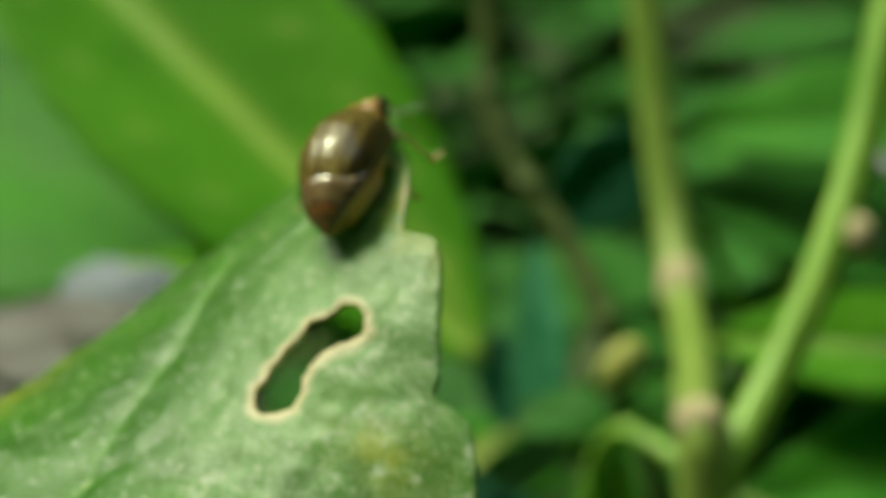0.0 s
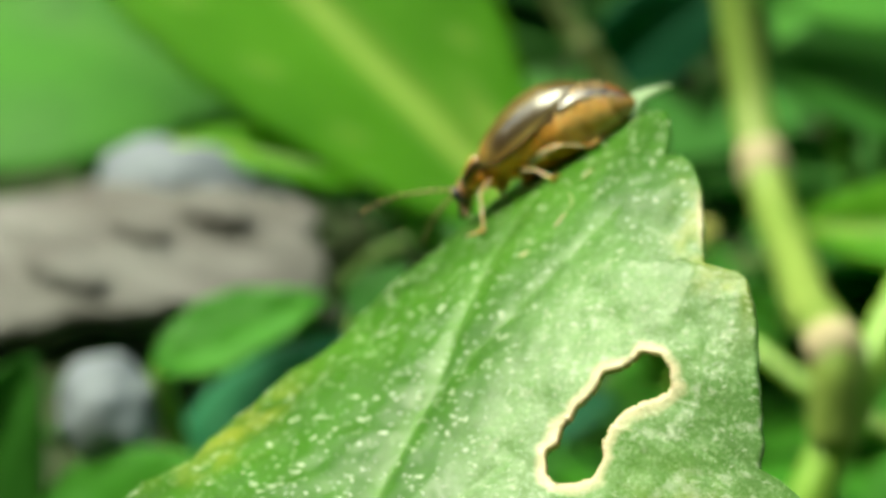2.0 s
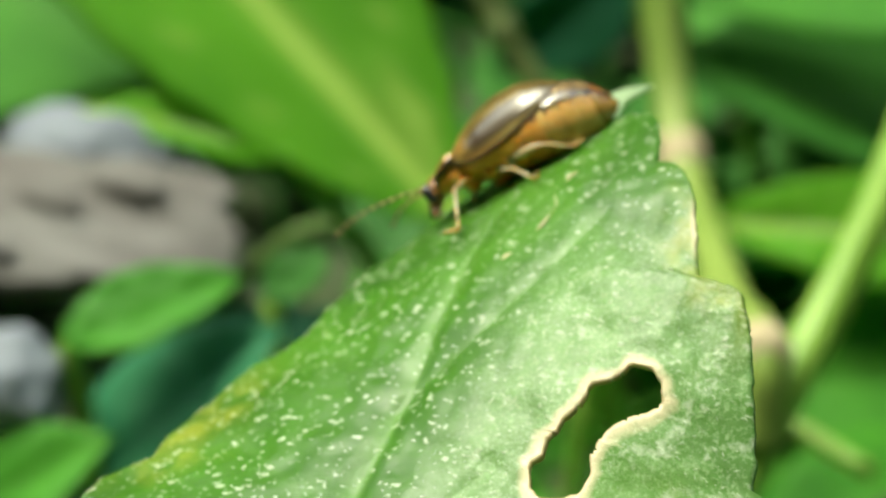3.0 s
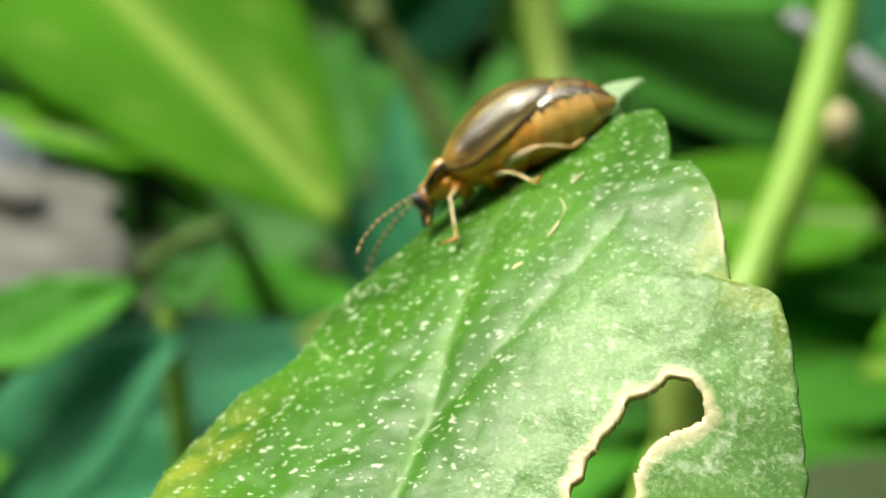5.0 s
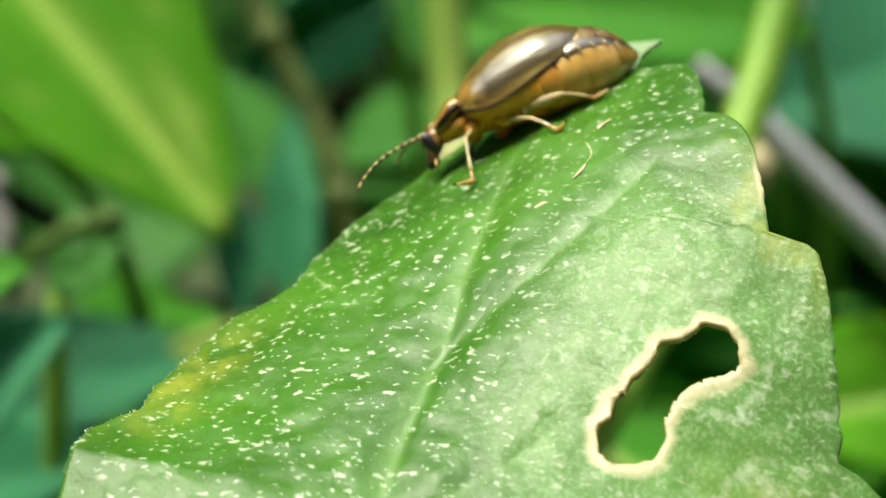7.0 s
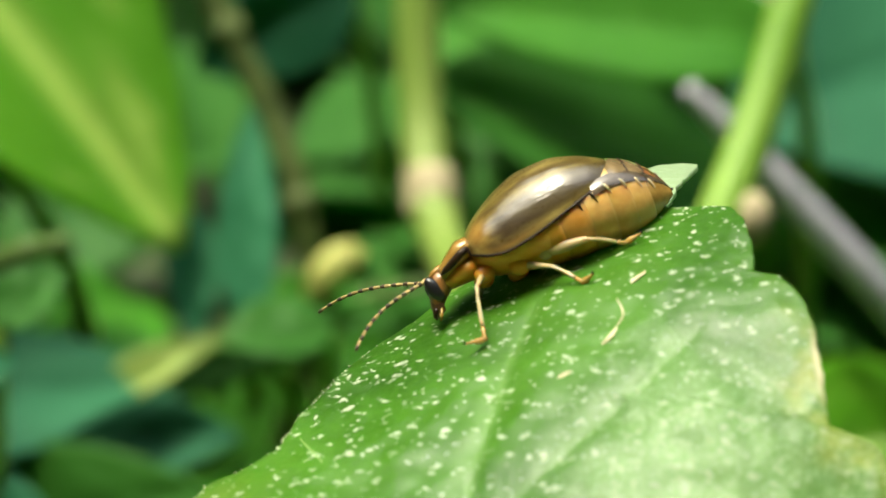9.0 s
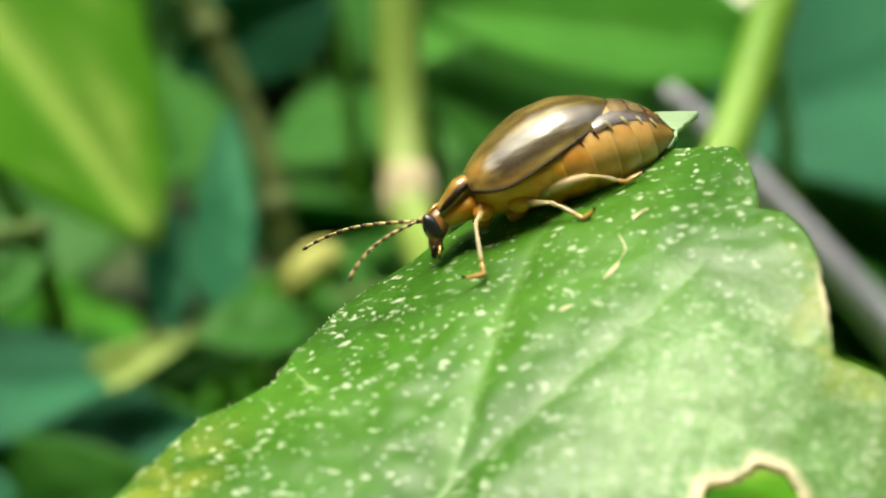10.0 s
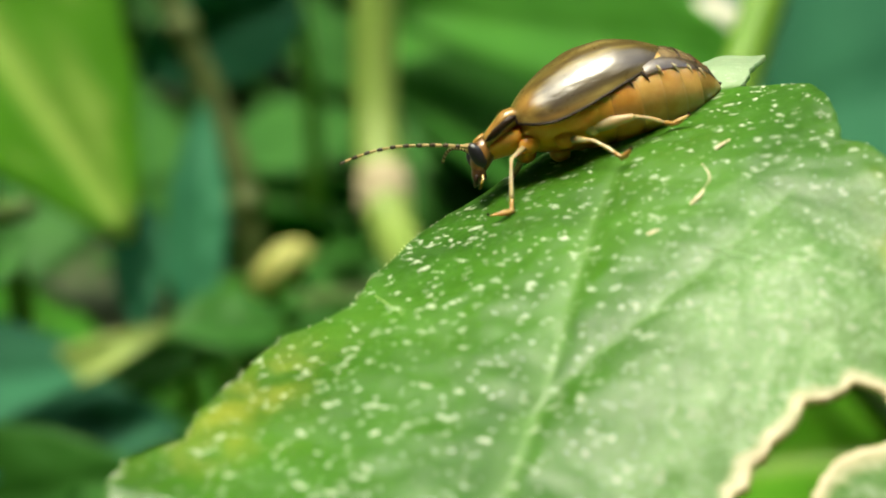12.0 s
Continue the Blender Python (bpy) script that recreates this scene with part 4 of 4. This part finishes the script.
hung_leaf("green_leaf", "bright green leaf beside the stem", (20, 82, 43), (-1.5, 78, 45), FRONT, 8, MAT_B_MID)
hung_leaf("green_leaf", "dark green leaf beside the stem", (19, 86, 33), (-1.0, 77, 41), (0.0, -0.6, 0.8), 14, MAT_B_DARK)
hung_leaf("green_leaf", "bright green leaf low beside the stem", (17, 74, 29), (0.5, 69, 33), FRONT, 7, MAT_B_BRIGHT)
hung_leaf("green_leaf", "olive green leaf low among the shoots", (-1.9, 86.0, 21.0), (-12.2, 84.0, 22.5), FRONT, 9, MAT_B_MID)
hung_leaf("green_leaf", "olive green leaf under the bud", (-5.6, 68.0, 28.9), (-11.7, 66.0, 28.7), (0.0, -0.4, 0.92), 4.6, MAT_B_DARK, (-6, 78, 4), arch=0.0)
hung_leaf("green_leaf", "narrow pale olive leaf slanting low", (-19.8, 66.0, 23.5), (-11.5, 66.0, 29.0), (0.1, -0.6, 0.8), 2.3, MAT_STEM_PALE, (-24, 76, 8), 0.3, arch=0.0)


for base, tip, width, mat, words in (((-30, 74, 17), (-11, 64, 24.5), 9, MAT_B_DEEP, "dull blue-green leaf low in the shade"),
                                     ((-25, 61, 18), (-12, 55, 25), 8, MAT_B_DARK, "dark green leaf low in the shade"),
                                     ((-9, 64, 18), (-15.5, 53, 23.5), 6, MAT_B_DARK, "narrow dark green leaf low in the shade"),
                                     ((-33, 56, 21), (-19, 47, 27.8), 9, MAT_B_TEAL, "soft blue-green leaf low under the bark"),
                                     ((-20, 60, 17), (-8, 50, 24), 7, MAT_B_MID, "mid green leaf under the toothed leaf"),
                                     ((-40, 80, 20), (-25, 74, 23), 9, MAT_B_MID, "dull green leaf low beside the shoots"),
                                     ((22, 74, 22), (2, 66, 23.5), 11, MAT_B_MID, "mid green leaf low beyond the jointed stem"),
                                     ((30, 73, 23), (15, 58, 27), 10, MAT_B_BRIGHT, "bright green leaf seen under the toothed leaf"),
                                     ((36, 100, 31), (16, 93, 28), 12, MAT_B_MID, "mid green leaf low beyond the side stem"),
                                     ((30, 100, 40), (9, 90, 35), 12, MAT_B_MID, "mid green leaf up beyond the side stem")):
    hung_leaf("green_leaf", words, base, tip, FRONT, width, mat)


# ---- stems ----
def stems():
    plant = thing("jointed_stem_plant", "pale green jointed stem with papery nodes and a bright side stem", "plant")
    low = [(3.8, 42.3, 34.8), (-1.0, 71.0, 35.6)]
    main = bend([(3.6, 41.0, 30.6), low[0], (2.3, 51, 33.6), (0.9, 61, 33.4), low[1], (-2.3, 77, 45.5), (-3.2, 84, 70), (-6, 92, 120)], 80)
    part("main_stem", tube(main, [1.2 + 0.05 * noise.noise((i * 0.3, 0, 0)) for i in range(81)], 14), MAT_STEM_PALE, plant)
    for p, q, r in ((low[1], (-2.3, 77, 45.5), 1.48), (low[0], (2.3, 51, 33.6), 1.35)):
        d = (Vector(q) - Vector(p)).normalized()
        c = Vector(p)
        part("node", tube([c - d * 1.5, c - d * 0.9, c, c + d * 0.9, c + d * 1.5], [r * 0.75, r * 0.98, r, r * 0.96, r * 0.75], 14), MAT_NODE, plant, "papery pinkish-brown node")
    side = bend([(-4, 33, 6), (0.2, 38, 23), (4.0, 42, 31), (7.6, 46.6, 36.4), (10.7, 50.2, 42.2), (13.2, 54.5, 49.3), (17, 62, 64), (24, 76, 95)], 40)
    part("side_stem", tube(side, [1.12 - 0.004 * i for i in range(41)], 14), MAT_STEM, plant, "bright green side stem")
    part("bud_scar", ellipsoid((11.9, 49.9, 42.0), (0.9, 0.9, 1.2), segs=14), MAT_NODE, plant, "cream bud scar")
    return plant


stems()


def bud(at, size, root, material, label, name="flower_bud"):
    ob = thing(name, label, "bud")
    at = Vector(at)
    part("bud", ellipsoid(at, size, (0, -48, 20), 16), material, ob)
    for turn in (0, 120, 240):
        tip = at + Vector((size[0] * 0.45 * math.cos(radians(turn)), size[1] * 0.5 * math.sin(radians(turn)), size[2] * 0.35))
        part("petal", ellipsoid(tip, (size[0] * 0.62, size[1] * 0.5, size[2] * 0.45), (turn, -48, 20), 12), material, ob)
    part("stalk", tube(bend([at - Vector((0, 0, size[2] * 0.6)), at.lerp(Vector(root), 0.5) + Vector((2, 0, 3)), root], 16), [0.5 + 0.02 * i for i in range(17)], 8), MAT_TWIG, ob)


bud((-5.9, 72.6, 30.4), (2.0, 0.95, 1.0), (-16, 82, -6), MAT_BUD, "pale yellow bud on a thin stalk")
for at, size in (((20.0, 94.0, 42.3), (2.2, 1.8, 2.4)), ((13.6, 86.5, 43.6), (2.6, 1.9, 1.7))):
    bud(at, size, (at[0] + 6, at[1] + 10, 6), MAT_FLOWER, "cream flower head out in the light", "cream_flower")


def twig(name, label, pts, r0, r1, material, knots=(7, 13, 21)):
    ob = thing(name, label, "twig")
    n = 30
    part("shoot", tube(bend(pts, n), [r0 + (r1 - r0) * i / n + 0.08 * r0 * noise.noise((i * 0.7, r0, 0)) for i in range(n + 1)], 10), material, ob)
    for i in knots:
        p, q = bend(pts, n)[i], bend(pts, n)[i + 1]
        d = (q - p).normalized()
        r = r0 + (r1 - r0) * i / n
        part("knot", tube([p - d * r, p - d * r * 0.4, p + d * r * 0.4, p + d * r], [r * 0.9, r * 1.28, r * 1.22, r * 0.9], 10), material, ob)
    return ob


twig("bent_twig", "thin olive-brown bent twig", [(-13.5, 90, 95), (-14.4, 86, 54.0), (-14.9, 84.5, 46.2), (-12.6, 83, 41.0), (-10.0, 82, 36.6), (-7.6, 80, 31), (-5.5, 79, 20), (-5, 79, 4)], 0.8, 0.8, MAT_TWIG)
twig("olive_shoot", "thin dull green slanting shoot", [(-44, 82, 4), (-30, 81, 15.5), (-21.4, 80, 19.7), (-8, 80, 25.1), (2, 80, 28), (12, 82, 31)], 0.5, 0.4, MAT_SHOOT)
twig("thin_shoot", "thin green shoot leaning across", [(-9, 62, 8), (-4.6, 58, 29.2), (2.8, 52, 28.3), (9, 48, 26)], 0.6, 0.5, MAT_STEM)


def stone(label, at, size, turn, seed):
    """A rounded, uneven stone bedded in the soil."""
    verts, faces = ellipsoid((0, 0, 0), size, segs=36)
    verts = [v * (1 + 0.22 * noise.noise(v * (2.2 / max(size)) + Vector((seed, 0, 0))) + 0.07 * noise.noise(v * (7 / max(size)) + Vector((0, seed, 0)))) for v in map(Vector, verts)]
    part("core", (verts, faces), MAT_STONE, thing("stone", label, "stone", pose(mm(at[0]), mm(at[1]), mm(at[2]), 0, 0, turn)))


stone("smooth blue-grey stone on the mossy bank", (-32.6, 43.4, 32.7), (2.5, 2.7, 2.9), 30, 5)
stone("flat blue-grey stone lit by the sky", (-38.0, 74, 34.2), (7.5, 5, 3.0), 5, 7)
stone("flat blue-grey stone behind the bark", (-34.2, 62.5, 38.6), (5.2, 3.2, 3.4), -4, 9)


def bark_piece():
    """A broken slab of bark lying against the bank: ridged face, ragged ends, real thickness."""
    ob = thing("bark_piece", "weathered pale grey-brown slab of bark on a mossy bank", "bark", pose(mm(-34.2), mm(54.0), mm(38.6), 36, 2, 3))
    cols, rows, verts, faces = 60, 30, [], []
    for layer in (0, 1):
        for j in range(rows + 1):
            for i in range(cols + 1):
                a, b = 2 * i / cols - 1, 2 * j / rows - 1
                x = a * (10.3 + 0.9 * noise.noise((b * 2.2, 4, a > 0)) - 1.0 * b * a)
                y = b * (4.3 - 0.8 * a + 0.7 * noise.noise((a * 2.6, 9, b > 0)) + 0.25 * noise.noise((a * 9, 2, b > 0)))
                along = x * 0.92 - y * 0.38
                across = x * 0.38 + y * 0.92
                z = -0.035 * y * y - 0.012 * x * x + 0.55 * noise.noise((along * 0.13, across * 0.42, 1)) + 0.22 * noise.noise((along * 0.3, across * 1.3, 5))
                verts.append((x, y, z - 1.6 * layer))
    n, w = (rows + 1) * (cols + 1), cols + 1
    for j in range(rows):
        for i in range(cols):
            a = j * w + i
            faces.append((a, a + 1, a + 1 + w, a + w))
            faces.append((n + a, n + a + w, n + a + 1 + w, n + a + 1))
    loop = list(range(w)) + [j * w + cols for j in range(1, rows + 1)] + [rows * w + i for i in range(cols - 1, -1, -1)] + [j * w for j in range(rows - 1, 0, -1)]
    faces += [(b, a, a + n, b + n) for a, b in zip(loop, loop[1:] + loop[:1])]
    part("slab", (verts, faces), MAT_BARK, ob)
    for x, y, turn, size in ((4.6, 1.8, -18, 1.0), (-3.4, -1.6, -26, 1.2), (0.6, 0.6, -20, 0.8)):
        flake = ellipsoid((x, y, 0.25 - 0.035 * y * y), (2.4 * size, 0.9 * size, 0.35), (0, 0, turn), 14)
        part("flake", flake, MAT_BARK, ob, "raised flake of bark")


bark_piece()
twig("stick_end", "short dark broken twig beside the bark", [(-24, 56, 33.5), (-20.8, 53.4, 36.6), (-18.0, 51.4, 38.2)], 0.55, 0.5, MAT_SHOOT, (21,))
twig("dead_stick", "lilac-grey dry stick leaning on the soil", [(11.6, 69.1, 42.9), (14.6, 69, 40.4), (21.0, 69, 34.6), (32, 70, 24.5), (43, 72, 13)], 0.45, 1.45, MAT_STICK, (22,))


# ---- undergrowth ----
def undergrowth():
    """Low leaves that crowd the ground behind, too many to count."""
    rnd = random.Random(4)
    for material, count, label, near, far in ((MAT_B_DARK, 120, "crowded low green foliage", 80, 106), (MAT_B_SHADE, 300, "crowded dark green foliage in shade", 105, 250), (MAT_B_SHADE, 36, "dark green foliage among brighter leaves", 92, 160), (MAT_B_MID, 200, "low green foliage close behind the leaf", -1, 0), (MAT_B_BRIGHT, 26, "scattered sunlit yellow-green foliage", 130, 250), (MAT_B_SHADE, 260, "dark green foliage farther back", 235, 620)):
        verts, faces, veins = [], [], []
        for _ in range(count):
            y = near + (far - near) * rnd.random() ** 1.6
            x = rnd.uniform(-1, 1) * (42 + (y - 70) * 0.55) + 4
            if near < 0:
                x, y = rnd.uniform(-36, 40), rnd.uniform(48, 92)
            gap = -14.5 - 0.23 * (y - 90)
            if near > 0 and (abs(x - gap) < 7 + 0.05 * (y - 90) and y < 160 or abs(x + 6.5) < 4 and y < 130):
                continue
            if near == 130 and -60 < x < 8:
                continue
            low = x < -27 and y < 118 or near < 0
            if low and near > 0:
                y = rnd.uniform(56, 82)
            length = rnd.uniform(9, 20) + (y - 80) * 0.06
            lv, lf, vn = leaf_shape(length, length * rnd.uniform(0.45, 0.7), 0.2, rnd.uniform(0.1, 0.3), rows=10, cols=6)
            m = pose(x, y, rnd.uniform(15, 18) if low or -32 < x < 2 and y < 140 else rnd.uniform(16, 23 + max(0, y - 70) * 0.12), rnd.uniform(-25, 25), rnd.uniform(-14, 10) if low else rnd.uniform(-45, 10), rnd.uniform(0, 360))
            k = len(verts)
            verts += [m @ Vector(p) for p in lv]
            faces += [tuple(i + k for i in f) for f in lf]
            veins += vn
            s0 = m @ Vector((0, 0, 0))
            tv, tf = tube([s0, (s0.x, s0.y, s0.z * 0.5 + 5), (s0.x + 1, s0.y, 5)], [0.35, 0.4, 0.45], 5)
            k = len(verts)
            verts += tv
            faces += [tuple(i + k for i in f) for f in tf]
            veins += [0.5] * len(tv)
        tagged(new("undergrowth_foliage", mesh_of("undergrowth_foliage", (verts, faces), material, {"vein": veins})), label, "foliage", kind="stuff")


undergrowth()


def leaf_crowd(name, label, material, places):
    """One joined crowd of leaves: places are (matrix, length, width)."""
    verts, faces, veins = [], [], []
    for m, length, width in places:
        lv, lf, vn = leaf_shape(length, width, 0.2, 0.2, rows=8, cols=4)
        k = len(verts)
        verts += [m @ Vector(p) for p in lv]
        faces += [tuple(i + k for i in f) for f in lf]
        veins += vn
    tagged(new(name, mesh_of(name, (verts, faces), material, {"vein": veins})), label, "foliage", kind="stuff")


def bank_plants():
    """Small shaded leaves all over the mossy bank."""
    rnd = random.Random(17)
    places = []
    for _ in range(110):
        x, y = rnd.uniform(-62, -34), rnd.uniform(37, 62)
        z = 15 + 20.5 * math.exp(-((x + 47) / 17) ** 4 - ((y - 58) / 22) ** 4)
        length = rnd.uniform(4, 8)
        if x > -47 and y < 60:
            z -= 3.0
            length *= 0.6
        places.append((pose(x, y, z - 0.5, rnd.uniform(-30, 30), rnd.uniform(-40, 0), rnd.uniform(0, 360)), length, length * rnd.uniform(0.4, 0.6)))
    leaf_crowd("bank_foliage", "small dark green leaves on the mossy bank", MAT_B_DARK, places)


bank_plants()


def surroundings():
    """Low leaves beside and behind the viewer, and the leaves of the added ring."""
    rnd = random.Random(11)
    low = {0: [], 1: []}
    while len(low[0]) + len(low[1]) < 420:
        a, r = rnd.uniform(0, 2 * math.pi), rnd.uniform(70, 900)
        x, y = r * math.cos(a), r * math.sin(a)
        if y > 40 and abs(x) < 60 + 0.62 * y:
            continue
        length = rnd.uniform(14, 30) + 0.03 * r
        low[rnd.randrange(2)].append((pose(x, y, rnd.uniform(14, 18 + 0.02 * r), rnd.uniform(-25, 25), rnd.uniform(-35, 10), rnd.uniform(0, 360)), length, length * rnd.uniform(0.4, 0.65)))
    leaf_crowd("undergrowth_foliage", "low green foliage on the soil all round", MAT_B_MID, low[0])
    leaf_crowd("undergrowth_foliage", "low dark green foliage on the soil all round", MAT_B_DARK, low[1])
    ring_leaves = []
    for _ in range(2000):
        a = rnd.uniform(0, 2 * math.pi)
        high = 14 * 198 * (1 + 0.3 * max(0.0, -math.sin(a))) * (1 - 0.7 * math.cos(a) ** 2)
        r, z = rnd.uniform(1000, 1330), 20 + high * rnd.random()
        length = rnd.uniform(70, 130)
        ring_leaves.append((pose(r * math.cos(a), 60 + r * math.sin(a), z, rnd.uniform(-40, 40), rnd.uniform(-20, 60), rnd.uniform(0, 360)), length, length * rnd.uniform(0.4, 0.6)))
    leaf_crowd("ring_foliage", "dark green leaves on the added ring all round", MAT_B_DARK, ring_leaves)


surroundings()


# ---- what moves ----
def motions():
    walk(beetle, [(t, beetle_frame(*way)) for t, way in BEETLE_WAY])
    at = (mm(2.68), mm(0.17), mm(0.84))
    left = ((0, 70, 25), (0.5, 10, 30), (1.0, 15, 15), (1.5, 30, 35), (2, -14, 9), (2.5, 2, 12), (3, 4, 12), (4, 10, 30), (5, 22, 46), (5.5, 22, 46), (6, 20, 34), (6.5, 19, 38), (7.5, 19, 38),
            (9.5, 20, 40), (10, 18, 38), (10.5, 14, 8), (11, 2, 5), (11.5, -8, 2), (12, -12, -3))
    right = ((0, 70, -12), (0.5, 10, -15), (1.0, 15, -30), (1.5, 20, -25), (2, 5, -40), (3, -6, -50), (5, 14, -32), (5.5, 12, -36), (6, -10, -70), (6.5, -8, -75), (7.5, -8, -70), (9.5, -14, -20),
             (10, -14, -18), (10.5, -12, -76), (11, -12, -78), (11.5, -12, -80), (12, -14, -85))
    walk(ANTENNA_L, [(t, pose(*at, 0, ry, rz)) for t, ry, rz in left])
    walk(ANTENNA_R, [(t, pose(at[0], -at[1], at[2], 0, ry, rz)) for t, ry, rz in right])
    # the legs tread while it turns and when it steps ahead
    swing = {(1, 0): (14, -16, 12, -10, 0, 0, -22), (1, 1): (-14, 16, -12, 8, 0, 0, -12), (1, 2): (12, -14, 12, -8, 0, 0, -8),
             (-1, 0): (-14, 16, -12, 10, 0, 0, 16), (-1, 1): (14, -16, 12, -8, 0, 0, 12), (-1, 2): (-12, 14, -12, 8, 0, 0, 8)}
    for key, (ob, hip) in LEGS.items():
        at = [mm(c) for c in hip]
        spread = [key[0] * a for a in (0, 20, 0, 0, 0, 0, 0)]
        walk(ob, [(t, pose(*at, rx, 0, turn)) for t, rx, turn in zip((0, 0.5, 1.0, 1.5, 2.0, 10.3, 10.9), spread, swing[key])] + [(12.0, pose(*at, 0, 0, swing[key][-1]))])


motions()
